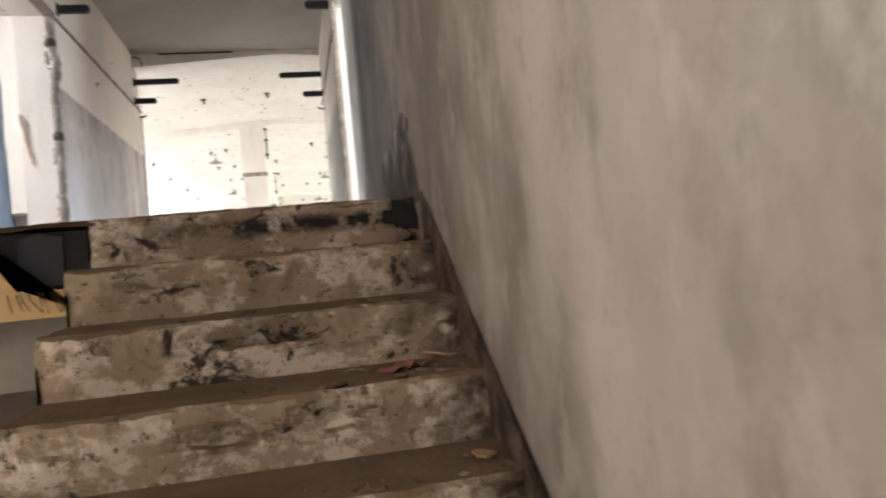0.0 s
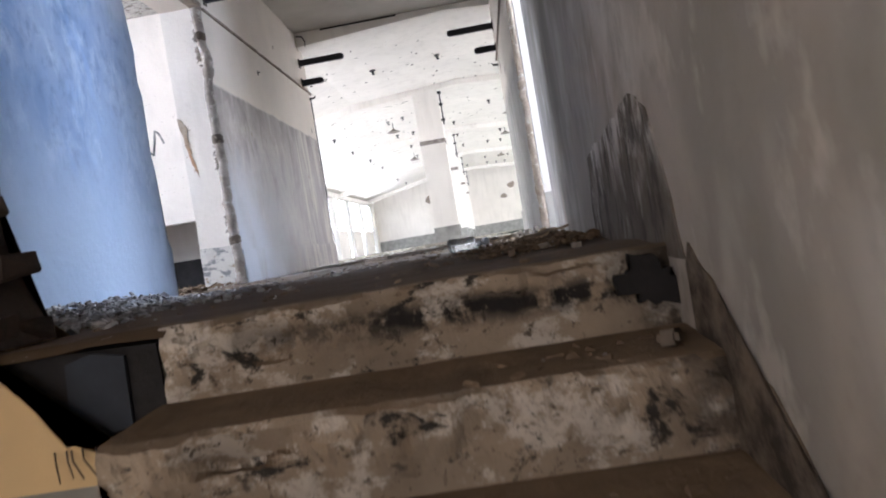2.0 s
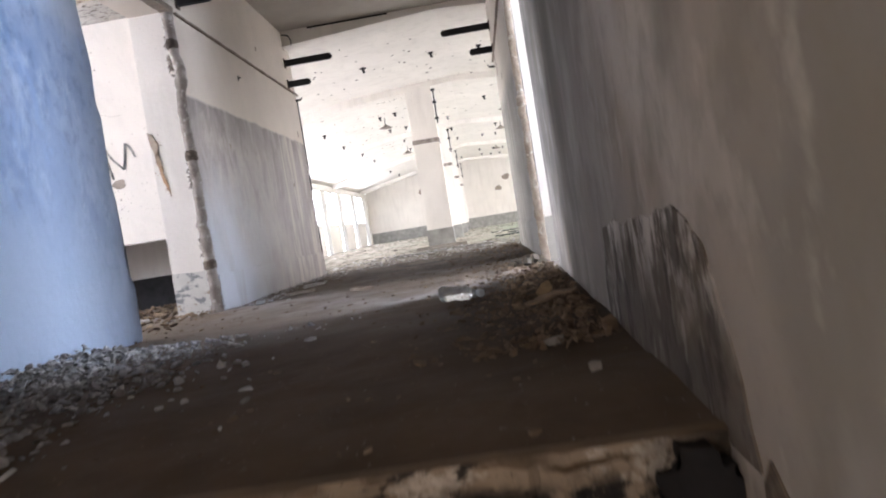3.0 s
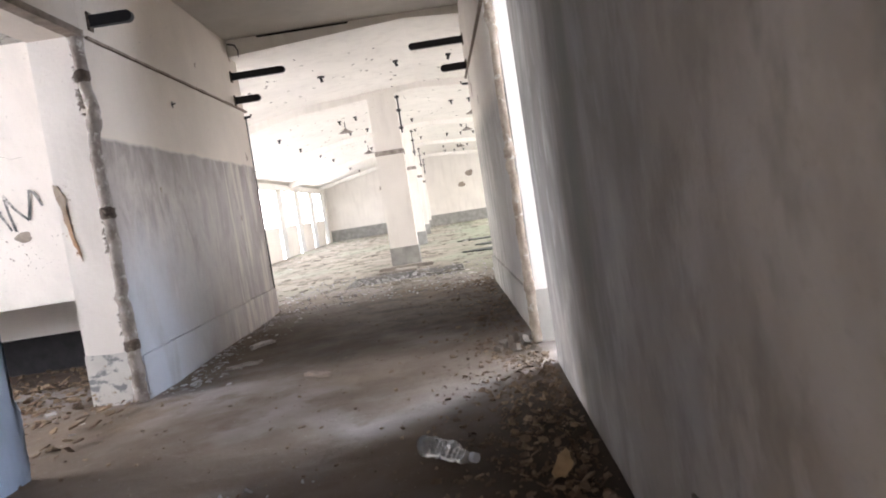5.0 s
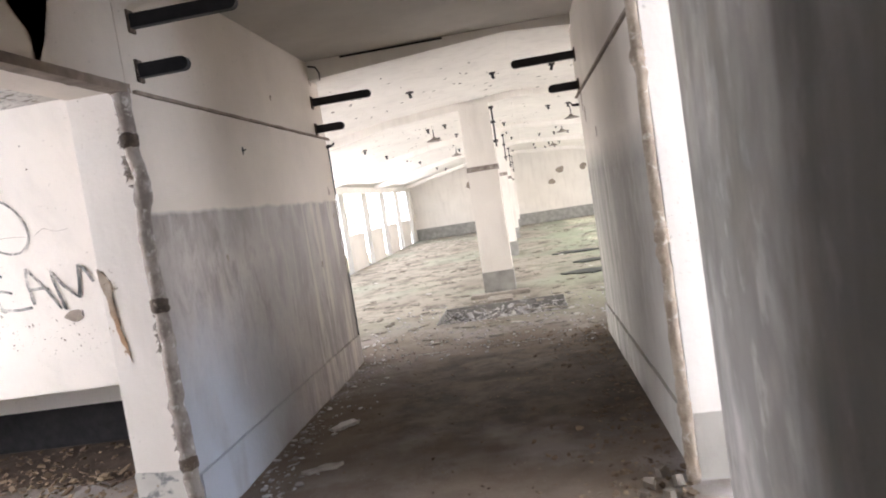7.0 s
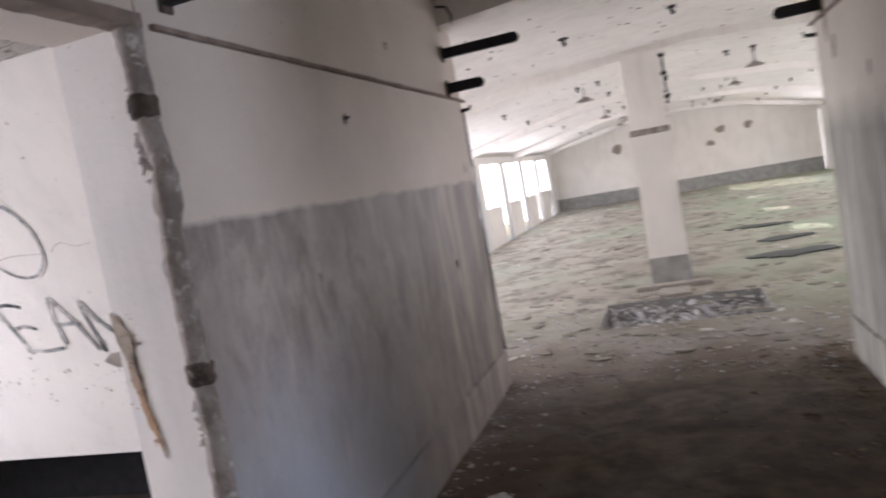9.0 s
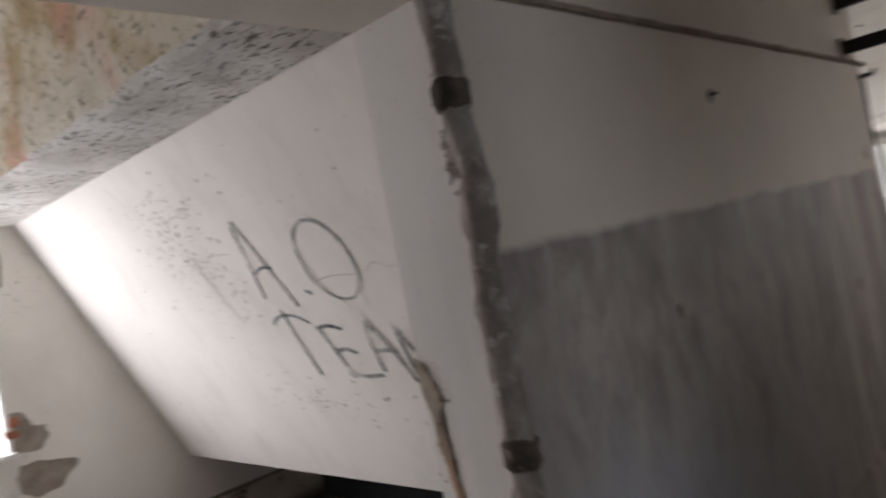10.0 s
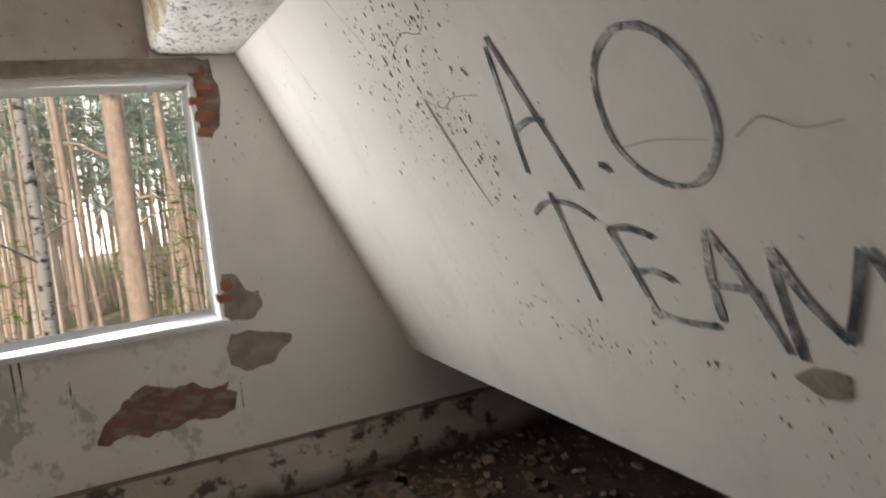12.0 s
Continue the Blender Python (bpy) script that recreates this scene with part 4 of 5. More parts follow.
for cx, cs, sx, ss, cnt in ((-3.62, 0.42, 0.15, 0.15, 260), (-3.40, 0.60, 0.05, 0.16, 70), (-3.45, 0.25, 0.20, 0.05, 50), (-3.55, 1.18, 0.10, 0.06, 50), (-3.30, 1.22, 0.06, 0.05, 30), (-3.05, 1.25, 0.12, 0.07, 28), (-2.75, 1.35, 0.16, 0.07, 25), (-4.1, 0.5, 0.30, 0.2, 25), (-2.9, 0.3, 0.35, 0.15, 14), (-3.3, 0.9, 0.8, 0.35, 18)):
    for _ in range(cnt):
        x, s = rng.gauss(cx, sx), rng.gauss(cs, ss)
        if WEST + 0.05 < x < XL - 0.36 and 0.03 < s < 1.64:
            slab_chip(bm, x, s, 0.0016 + 0.0052 * rng.random() ** 2.6, rng.random())
ob = part("plaster_chips", bm, plain("brown_chip", (0.23, 0.18, 0.14), amount=0.5, scale=30))
tagged(ob, "small brown chips in the slab's whitewash", "chips", kind="stuff")
bm = bmesh.new()
for i, pts in enumerate((((-2.58, 0.66), (-2.52, 0.63), (-2.46, 0.655), (-2.39, 0.65)), ((-3.62, 0.32), (-3.50, 0.27), (-3.40, 0.29), (-3.33, 0.24)), ((-3.86, 0.05), (-3.80, 0.16), (-3.74, 0.26)), ((-3.56, 0.46), (-3.54, 0.60), (-3.52, 0.70), (-3.49, 0.80)), ((-3.58, 0.44), (-3.48, 0.49), (-3.40, 0.47), (-3.28, 0.48)), ((-2.86, 0.66), (-2.76, 0.65), (-2.64, 0.66)), ((-4.45, 0.1), (-4.40, 0.25), (-4.36, 0.35)))):
    stroke(bm, pts, 0.0013 if i != 3 else 0.0055, 0.0009 if i != 3 else 0.002, 0.0022)
structure("wall_cracks", bm, M_BARERENDER, "fine cracks in the sloping slab's plaster", "cracks")
bm = bmesh.new()
bm.faces.new([bm.verts.new(on_slab(x, s, 0.0045)) for x, s in blob(-2.60, 1.175, 0.06, 0.035, 18, 5)])
structure("bare_spot", bm, M_BARERENDER, "rounded spot of bare render under the lettering", "wall damage")

# the rusty crack where slab and pier meet
n = Nodes("orange_crumbling_brick", 0.95)
c = n.shade((0.56, 0.37, 0.23), 0.25, 12)
c = n.mix(n.axis("Z", 1.02, 1.18, False, 0.1, 9), c, (0.42, 0.355, 0.285))
c = n.mix(n.math("MULTIPLY", n.ramp(n.noise(24, 6), 0.52, 0.66), 0.7), c, (0.30, 0.23, 0.17))
M_ORANGE = n.done(c, 0.01, n.noise(40, 6))
seam = [(-2.066, 1.312), (-2.034, 1.292), (-2.006, 1.235), (-2.000, 1.205), (-2.018, 1.150), (-2.004, 1.110), (-1.998, 1.060), (-2.004, 1.020), (-1.986, 0.970), (-1.974, 0.905), (-1.970, 0.850), (-1.984, 0.895), (-2.006, 0.945), (-2.018, 1.000), (-2.024, 1.040), (-2.036, 1.080), (-2.034, 1.140), (-2.050, 1.190), (-2.062, 1.250)]
edge = []
for i, p in enumerate(seam):
    edge += ragged(p, seam[(i + 1) % len(seam)], 0.012, 0.004, 210 + i)
bm = prism(bmesh.new(), edge, DOOR1 - 0.007, DOOR1 + 0.02, "y")
structure("broken_corner", bm, M_ORANGE, "crumbling orange-brown seam where slab and pier meet", "wall damage")
bm = bmesh.new()
rng = random.Random(31)
for i in range(60):
    p = seam[rng.randrange(1, 10)]
    q = seam[len(seam) - 1 - rng.randrange(1, 9)]
    u = rng.uniform(0.15, 0.85)
    x, z = p[0] * u + q[0] * (1 - u), p[1]
    bmesh.ops.create_icosphere(bm, subdivisions=1, radius=rng.uniform(0.0015, 0.0045), matrix=Matrix.Translation((x + rng.gauss(0, 0.004) - 0.008, DOOR1 - 0.007, z + rng.gauss(0, 0.01))))
for v in bm.verts:
    v.co += 0.0015 * noise.noise_vector(v.co * 90)
tagged(part("seam_grit", bm, M_ORANGE), "coarse orange grit showing in the broken seam", "grit", kind="stuff")

# ---- pier, corridor trim, pipes and brackets ----
patch("flaked_foot", [(XL - 0.305, 0.0), (XL - 0.305, 0.31), *ragged((XL - 0.30, 0.315), (XL + 0.002, 0.30), 0.05, 0.006, 41), (XL + 0.002, 0.0)], DOOR1 - 0.012, DOOR1 + 0.01, "y", M_FLAKE, "flaking grey foot of the white pier")
for nm, x0, x1, mt in (("baseboard_corridor_west", XL - 0.01, XL + 0.018, M_SKIRT), ("baseboard_corridor_east", XR - 0.018, XR + 0.01, M_SKIRT)):
    bm = bmesh.new()
    prism(bm, [(DOOR1 + 0.02, -0.01), *[(DOOR1 + 0.02 + i * 0.11, 0.265 + 0.008 * noise.noise(Vector((i * 0.9, x0, 0)))) for i in range(30)], (HALL0 - 0.01, 0.26), (HALL0 - 0.01, -0.01)], x0, x1, "x")
    structure(nm, bm, M_CORR if x0 < 0 else M_CORR_R, "dirty plaster skirting band along the corridor", "skirting")
for x0, x1 in ((XL - 0.005, XL + 0.02), (XR - 0.02, XR + 0.005)):
    bm = bmesh.new()
    segs = 26
    for i in range(segs):
        y = DOOR1 + 0.05 + (HALL0 + 0.02 - DOOR1) * i / segs
        w = 0.008 + 0.003 * noise.noise(Vector((i * 1.3, x0, 0)))
        box(bm, x0, x1 - 0.004 * (i % 3 == 1), y, y + (HALL0 - DOOR1) / segs, 2.105 - w, 2.105 + w)
    structure("trim", bm, M_WOOD, "thin brown batten along the corridor wall", "trim")


def pipe(x, y, top, collars, lumps, seed, mat, r=0.027):
    """A painted pipe with lumps of mortar on one side; lumps are (height, size, side offset)."""
    ob = holder("pipe", x, y, 0, label="crusted vertical pipe with lumpy collars beside a doorway", category="pipe", group="doorway pipes", kind="structure")
    pts, rad = [], []
    z = 0.0
    while z <= top + 1e-6:
        low = max(0.0, 0.9 - z) * 0.006
        pts.append((0.007 * noise.noise(Vector((seed, 0, z * 2.5))), 0.006 * noise.noise(Vector((seed, 9, z * 3))), z))
        rad.append(r + low + 0.003 * noise.noise(Vector((0, seed * 3, z * 9))) + 0.012 * max(0, z - (top - 0.12)) / 0.12)
        z += 0.022
    bm = tube(bmesh.new(), pts, rad, 18)
    for v in bm.verts:
        rough = 0.0025 + 0.006 * max(0.0, 1.0 - v.co.z)
        v.co += rough * noise.noise_vector(v.co * 34)
        for lz, size, off in lumps:
            f = math.exp(-((v.co.z - lz) / (size * 1.3)) ** 2)
            v.co.x += off * size * f * (0.6 + 0.5 * noise.noise(v.co * 20))
            v.co.y -= 0.25 * size * f
    part("pipe_run", bm, mat, ob, smooth=True)
    for cz in collars:
        bm = tube(bmesh.new(), [(0, 0, cz - 0.034), (0, 0, cz - 0.022), (0, 0, cz), (0, 0, cz + 0.022), (0, 0, cz + 0.034)], [r + 0.001, r + 0.009, r + 0.007, r + 0.009, r + 0.001], 16)
        for v in bm.verts:
            v.co += 0.006 * noise.noise_vector(v.co * 36 + Vector((0, 0, cz * 9)))
        part("collar", bm, M_RUST if mat is M_PIPE else mat, ob, "dark rusty collar" if mat is M_PIPE else "", smooth=True)
    return ob


pipe(XL - 0.02, DOOR1 - 0.015, DOORZ + 0.02, (0.34, 1.105, 1.875), ((1.70, 0.052, 1), (1.60, 0.034, 1), (1.42, 0.015, -1), (0.92, 0.022, 1), (0.62, 0.020, -1), (0.2, 0.02, 1)), 3, M_PIPE, 0.034)
pipe(XR - 0.03, DOOR1 - 0.01, CEIL - 0.3, (0.33, 1.095, 1.86), ((1.02, 0.030, -0.6), (1.78, 0.020, 0.6)), 5, M_PIPEPALE, 0.024)
# crumbs of dried mortar stuck behind the pipe
bm = bmesh.new()
rng = random.Random(17)
for i in range(46):
    z = rng.choice((1.86, 1.80, 1.70, 0.95, 0.5)) + rng.gauss(0, 0.05)
    x0 = XL - 0.062 + rng.gauss(0, 0.006)
    tube(bm, [(x0 + 0.02, DOOR1 - 0.004, z), (x0, DOOR1 - 0.012, z + rng.uniform(-0.01, 0.01)), (x0 - 0.012, DOOR1 - 0.010, z + rng.uniform(-0.015, 0.01))], [0.009, 0.008, 0.003], 5)
tagged(part("pipe_mortar", bm, M_PIPE), "crumbs of dried mortar stuck along the pipe", "mortar", kind="stuff")

# door head: a weathered beam edge over the side doorway
bm = bmesh.new()
segs = 24
prev = None
for i in range(segs + 1):
    y = DOOR0 - 0.02 + (DOOR1 + 0.02 - DOOR0) * i / segs
    w = 0.006 * noise.noise(Vector((i * 0.8, 2, 0)))
    ring = [bm.verts.new(p) for p in ((XL - 0.05, y, DOORZ - 0.02 + w), (XL + 0.02 + w, y, DOORZ - 0.018 - w), (XL + 0.022 - w, y, DOORZ + 0.022 + w), (XL - 0.05, y, DOORZ + 0.022))]
    if prev:
        for k in range(4):
            bm.faces.new((prev[k], prev[(k + 1) % 4], ring[(k + 1) % 4], ring[k]))
    else:
        bm.faces.new(ring)
    prev = ring
bm.faces.new(prev[::-1])
structure("door_head", bm, M_WOOD, "weathered brown timber head over the doorway", "door frame")


def bracket(x, y, z, length, side):
    """A flat black steel arm with a rounded end that juts from the wall."""
    ob = holder("wall_bracket", x, y, z, label="black flat steel arm jutting from the wall", category="bracket", group="steel arms in the corridor")
    h, d = 0.033, 0.02
    out = [(0, -h), (length - h, -h)] + [(length - h + h * math.sin(a), -h * math.cos(a)) for a in [math.pi * i / 8 for i in range(1, 8)]] + [(length - h, h), (0, h)]
    bm = prism(bmesh.new(), [(side * px, pz) for px, pz in out], -d, d, "y")
    part("arm", bm, M_STEEL, ob)
    bm = box(bmesh.new(), min(0, side * 0.012), max(0, side * 0.012), -0.03, 0.03, -0.055, 0.055, 0.003)
    part("wall_plate", bm, M_RUST, ob, "rusty wall plate")
    return ob


for y, zz in ((6.47, 2.45), (9.37, 2.405)):
    bracket(XL, y, zz, 0.54, 1)
    bracket(XL, y, zz - 0.235, 0.26, 1)
    bracket(XR, y, zz + 0.02, 0.54, -1)
    bracket(XR, y, zz - 0.235, 0.26, -1)

patch("gouge_back", blob(5.73, 2.40, 0.20, 0.24, 20, 4, 0.1), XL - 0.06, XL - 0.047, "x", M_BAREBRICK, "rough brown brick at the back of a gouged hole")
# cable at the end of the corridor wall, dark crack along the ceiling edge
bm = tube(bmesh.new(), [(XL + 0.012, HALL0 - 0.02, 2.05 - 0.2 * i + 0.0) for i in range(10)], [0.007] * 10, 6)
tagged(part("cable", bm, M_STEEL), "thin black cable down the end of the corridor wall", "cable")
bm = tube(bmesh.new(), [(XL + 0.02, 9.36, 2.72), (XL + 0.09, 9.35, 2.70), (XL + 0.12, 9.34, 2.64), (XL + 0.115, 9.34, 2.58)], [0.008, 0.008, 0.007, 0.004], 6)
tagged(part("cable_end", bm, M_STEEL), "curled black cable end hanging at the ceiling", "cable")
for side, xx in ((1, XL), (-1, XR)):
    bm = tube(bmesh.new(), [(xx, HALL0 - 0.03, 2.03), (xx + side * 0.06, HALL0 - 0.03, 2.035), (xx + side * 0.075, HALL0 - 0.03, 2.06)], [0.014, 0.012, 0.010], 7)
    tagged(part("wall_hook", bm, M_STEEL), "stubby black hook at the wall's end", "hook", "wall end hooks")
bm = box(bmesh.new(), -1.45, -0.54, HALL0 - 0.262, HALL0 - 0.247, 2.752, 2.768)
structure("ceiling_joint", bm, M_BLACK, "dark open joint at the corridor ceiling's edge", "joint")

# a nail in the cream wall, and brown scars high on the opposite wall
bm = bmesh.new()
tube(bm, [(XL - 0.01, 7.60, 1.893), (XL + 0.025, 7.60, 1.897)], [0.006, 0.005], 7)
prism(bm, blob(7.60, 1.893, 0.017, 0.022, 11, 6, 0.5), XL - 0.005, XL + 0.003, "x")
tagged(part("wall_nail", bm, M_STEEL), "bent black nail in a chipped spot of the cream wall", "nail")
for i, (y, z, ry, rz) in enumerate(((9.33, 2.06, 0.035, 0.10), (9.20, 1.90, 0.04, 0.07), (8.55, 1.72, 0.02, 0.03))):
    patch("wall_scar", blob(y, z, ry, rz, 18, 40 + i, 0.4), XR - 0.003, XR + 0.01, "x", M_BARERENDER, "brown scar in the cream plaster of the corridor wall")
for i, (y, z, r) in enumerate(((9.45, 1.62, 0.025), (9.5, 1.40, 0.02), (8.3, 2.32, 0.014), (7.1, 1.25, 0.012), (8.9, 1.02, 0.016), (9.42, 2.60, 0.03))):
    patch("wall_scar", blob(y, z, r, r * 1.3, 12, 50 + i, 0.5), XL - 0.01, XL + 0.003, "x", M_BARERENDER, "small chipped spot in the corridor wall")

# ---- hall: hooks, lamp caps, damage ----
def ceil_z(x):
    ax = abs(x)
    return RIDGE - ax * (RIDGE - SHOULDER) / 1.8 if ax < 1.8 else SHOULDER - (ax - 1.8) * (SHOULDER - EAVE) / (HX - 1.8)


def hook_mesh():
    bm = tube(bmesh.new(), [(0, 0, 0.01), (0, 0, -0.02), (0.006, 0, -0.04), (0.016, 0, -0.035)], [0.012, 0.011, 0.012, 0.008], 6)
    box(bm, -0.02, 0.02, -0.02, 0.02, -0.012, 0.0)
    return mesh_from(bm, "ceiling_hook", M_STEEL)


HOOK = hook_mesh()
rng = random.Random(77)
for row in range(9):
    y = 11.2 + 2.05 * row
    for col in (-2.6, -1.5, -1.15, -0.2, 0.5, 0.85, 1.2, 2.3):
        if rng.random() < 0.18:
            continue
        x = col + rng.uniform(-0.06, 0.06)
        ob = new("ceiling_hook", HOOK)
        ob.matrix_world = pose(x, y + rng.uniform(-0.1, 0.1), ceil_z(x), 0, 0, rng.uniform(0, 360)) @ Matrix.Scale(1.6, 4)
        tagged(ob, "small black iron hook fixed under the ceiling", "hook", "ceiling hooks")


def lamp_cap(x, y):
    ob = holder("lamp_cap", x, y, ceil_z(x), label="rusty conical lamp cap hanging on a short rod", category="lamp", group="lamp caps of the hall")
    part("rod", tube(bmesh.new(), [(0, 0, 0.01), (0, 0, -0.14)], [0.008, 0.008], 6), M_STEEL, ob)
    part("cap", tube(bmesh.new(), [(0, 0, -0.13), (0, 0, -0.16), (0, 0, -0.20), (0, 0, -0.205)], [0.02, 0.05, 0.14, 0.12], 16), M_PIPE, ob, "dented conical cap")


for x, y in ((-1.45, 15.6), (-1.55, 20.8), (0.95, 15.9), (0.95, 19.0), (0.95, 24.0), (-1.55, 26.0)):
    lamp_cap(x, y)

# stains and scars on the hall ceiling and far wall
bm = bmesh.new()
rng = random.Random(5)
for _ in range(480):
    if rng.random() < 0.40:
        x, y = rng.uniform(-2.4, -0.9), 13.75 + rng.gauss(0, 0.10)
        rx, ry = 0.05 * rng.random() + 0.01, 0.018
    else:
        x, y = rng.uniform(-3.4, 2.4), rng.uniform(9.8, 21)
        rx, ry = rng.uniform(0.006, 0.030), rng.uniform(0.010, 0.045)
    k = 7
    c = [bm.verts.new((x + rx * rng.uniform(0.5, 1.3) * math.cos(6.283 * i / k), y + ry * rng.uniform(0.5, 1.3) * math.sin(6.283 * i / k), 0)) for i in range(k)]
    for v in c:
        v.co.z = ceil_z(v.co.x) - 0.003
    bm.faces.new(c)
tagged(part("ceiling_scars", bm, M_BRICKDARK), "dark scars and flaked spots on the hall ceiling", "scars", kind="stuff")
for i, (x, z, r) in enumerate(((-2.0, 1.80, 0.17), (1.35, 1.85, 0.14), (2.2, 1.85, 0.13), (1.0, 1.45, 0.12))):
    patch("wall_stain", blob(x, z, r, r * 0.9, 16, i), HALL1 - 0.004, HALL1 + 0.01, "y", M_BARERENDER, "grey round stain on the far wall", "stain")


# ---- the broken landing edge: beam, soot, stub of brick wall, rebar ----
bm = bmesh.new()
diag = [(XL, 0.10), (-1.25, 0.13), (-1.10, 0.09), *ragged((-1.06, 0.08), (-0.85, -0.19), 0.04, 0.012, 51), (-0.84, -0.20), *ragged((-0.83, -0.215), (-0.66, -0.235), 0.03, 0.008, 52), (-0.63, -0.235)]
prism(bm, [(XL, -0.30), (-0.63, -0.30), *diag[::-1]], EDGE - 0.02, EDGE + 0.28, "y")
structure("landing_beam", bm, M_BEIGE, "beige plastered beam under the landing with a torn top edge", "beam")
bm = bmesh.new()
prism(bm, [(XL, -0.29), (-0.63, -0.29), (-0.63, -0.035), (-0.80, -0.03), (-0.95, -0.02), (XL, -0.02)], EDGE + 0.03, EDGE + 0.27, "y")
for v in bm.verts:
    v.co.y += 0.01 * noise.noise(v.co * 11)
structure("broken_slab_edge", bm, M_BLACK, "sooty black broken edge of the landing slab", "slab edge")
M_SLATE = plain("dark_blue_grey_paint", (0.035, 0.042, 0.055), amount=0.35, scale=9, bump=0.004, fine=40)
bm = prism(bmesh.new(), [(-0.83, -0.05), (-0.84, -0.20), *ragged((-0.83, -0.215), (-0.71, -0.21), 0.025, 0.01, 53), (-0.705, -0.20), (-0.70, -0.05), (-0.77, -0.035)], EDGE + 0.018, EDGE + 0.05, "y")
structure("painted_slab_face", bm, M_SLATE, "dark blue-grey painted piece of the slab face", "slab edge")
# landing floor over the broken part
bm = bmesh.new()
grid_sheet(bm, XL, -0.60, EDGE + 0.0, EDGE + 0.30, 30, 8, lambda x, y: -0.004 + 0.012 * noise.noise(Vector((x * 7, y * 7, 0))) - (0.02 if y < EDGE + 0.02 else 0))
structure("landing_crust", bm, M_FLOOR, "crumbled concrete crust on the landing's edge", "floor")

n = Nodes("loose_wall_brick", 0.93)
info = n.add("ShaderNodeObjectInfo")
c = n.mix(info.outputs["Random"], (0.055, 0.042, 0.036), (0.10, 0.075, 0.06))
c = n.mix(n.ramp(n.noise(12, 5), 0.45, 0.65), c, (0.05, 0.042, 0.038))
M_STUBBRICK = n.done(c, 0.008, n.noise(35, 7))


def stub_wall():
    ob = holder("brick_stub", -1.4, EDGE + 0.14, 0, label="torn stub of a dark brick wall on the landing's edge", category="brick wall", kind="structure")
    proto = []
    for j in range(4):
        bm = box(bmesh.new(), -0.12, 0.12, -0.057, 0.057, -0.031, 0.031, 0.006)
        for v in bm.verts:
            v.co += 0.018 * noise.noise_vector(v.co * 16 + Vector((j * 5, 0, 0)))
        proto.append(mesh_from(bm, "brick", M_STUBBRICK))
    rng = random.Random(9)
    z = 0.034
    row = 0
    while z < 0.60:
        edge = -0.95 - 0.22 * z - 0.03 * (row % 2) - (0.12 if z > 0.50 else 0) - 0.02 * rng.random()
        x = edge - 0.12
        while x > XL + 0.02:
            for yy in (-0.062, 0.062):
                b = new("brick", proto[rng.randint(0, 3)])
                b.parent = ob
                b.matrix_local = pose(x + 1.4 + rng.uniform(-0.03, 0.02), yy + rng.uniform(-0.006, 0.006), z, rng.uniform(-9, 9), rng.uniform(-9, 9), rng.uniform(-20, 20))
            x -= 0.25
        z += 0.072
        row += 1
    bm = bmesh.new()
    prism(bm, [(XL + 1.4, 0.0), (-0.98 + 1.4, 0.0), (-1.06 + 1.4, 0.2), (-1.10 + 1.4, 0.5), (-1.22 + 1.4, 0.61), (-1.4 + 1.4, 0.64), (XL + 1.4, 0.66)], -0.105, 0.105, "y")
    part("mortar", bm, M_BRICKDARK, ob, "dark crumbling mortar")


stub_wall()
bm = bmesh.new()
rng = random.Random(3)
for i in range(9):
    x = -0.86 + 0.02 * i + rng.uniform(-0.008, 0.008)
    tube(bm, [(x, EDGE - 0.01, -0.21), (x + 0.015, EDGE - 0.035, -0.24), (x + rng.uniform(0.0, 0.05), EDGE - 0.05, -0.27 - 0.02 * rng.random())], [0.0022, 0.002, 0.0015], 5)
tagged(part("reinforcing_wire", bm, M_RUST), "bent rusty wires sticking out of the broken slab", "wire", kind="stuff")
# burnt hole in the top riser's corner
structure("soot_hole", prism(bmesh.new(), blob(0.392, -0.072, 0.062, 0.048, 44, 61, 0.5), EDGE - 0.010, EDGE + 0.03, "y"), M_BLACK, "black burnt hole in the top riser", "hole")
# nail holes on the lower lobby wall
bm = bmesh.new()
for x, z in ((-1.62, -0.62), (-1.5, -0.66), (-1.35, -0.72), (-1.66, -0.85), (-1.45, -0.95), (-1.28, -0.60)):
    tube(bm, [(x, 4.302, z), (x, 4.296, z)], [0.03, 0.012], 8)
tagged(part("wall_holes", bm, M_BLACK), "dark drilled holes in the lower wall", "holes", kind="stuff")


# ---- debris ----
def chunk(bm, x, y, z, r, flat, rng, tilt=0.5):
    """One angular broken flake: an uneven prism, tipped a little."""
    k = rng.randint(4, 6)
    a0 = rng.uniform(0, 6.28)
    m = Matrix.Translation((x, y, z)) @ Euler((rng.uniform(-tilt, tilt), rng.uniform(-tilt, tilt), a0)).to_matrix().to_4x4()
    el = rng.uniform(0.5, 1.0)
    lo, hi = [], []
    for i in range(k):
        a = 6.283 * i / k + rng.uniform(-0.3, 0.3)
        rr = r * rng.uniform(0.7, 1.15)
        lo.append(bm.verts.new(m @ Vector((rr * math.cos(a), rr * math.sin(a) * el, 0))))
        hi.append(bm.verts.new(m @ Vector((rr * 0.85 * math.cos(a), rr * 0.85 * math.sin(a) * el, r * flat))))
    for i in range(k):
        bm.faces.new((lo[i], lo[(i + 1) % k], hi[(i + 1) % k], hi[i]))
    bm.faces.new(lo[::-1])
    bm.faces.new(hi)


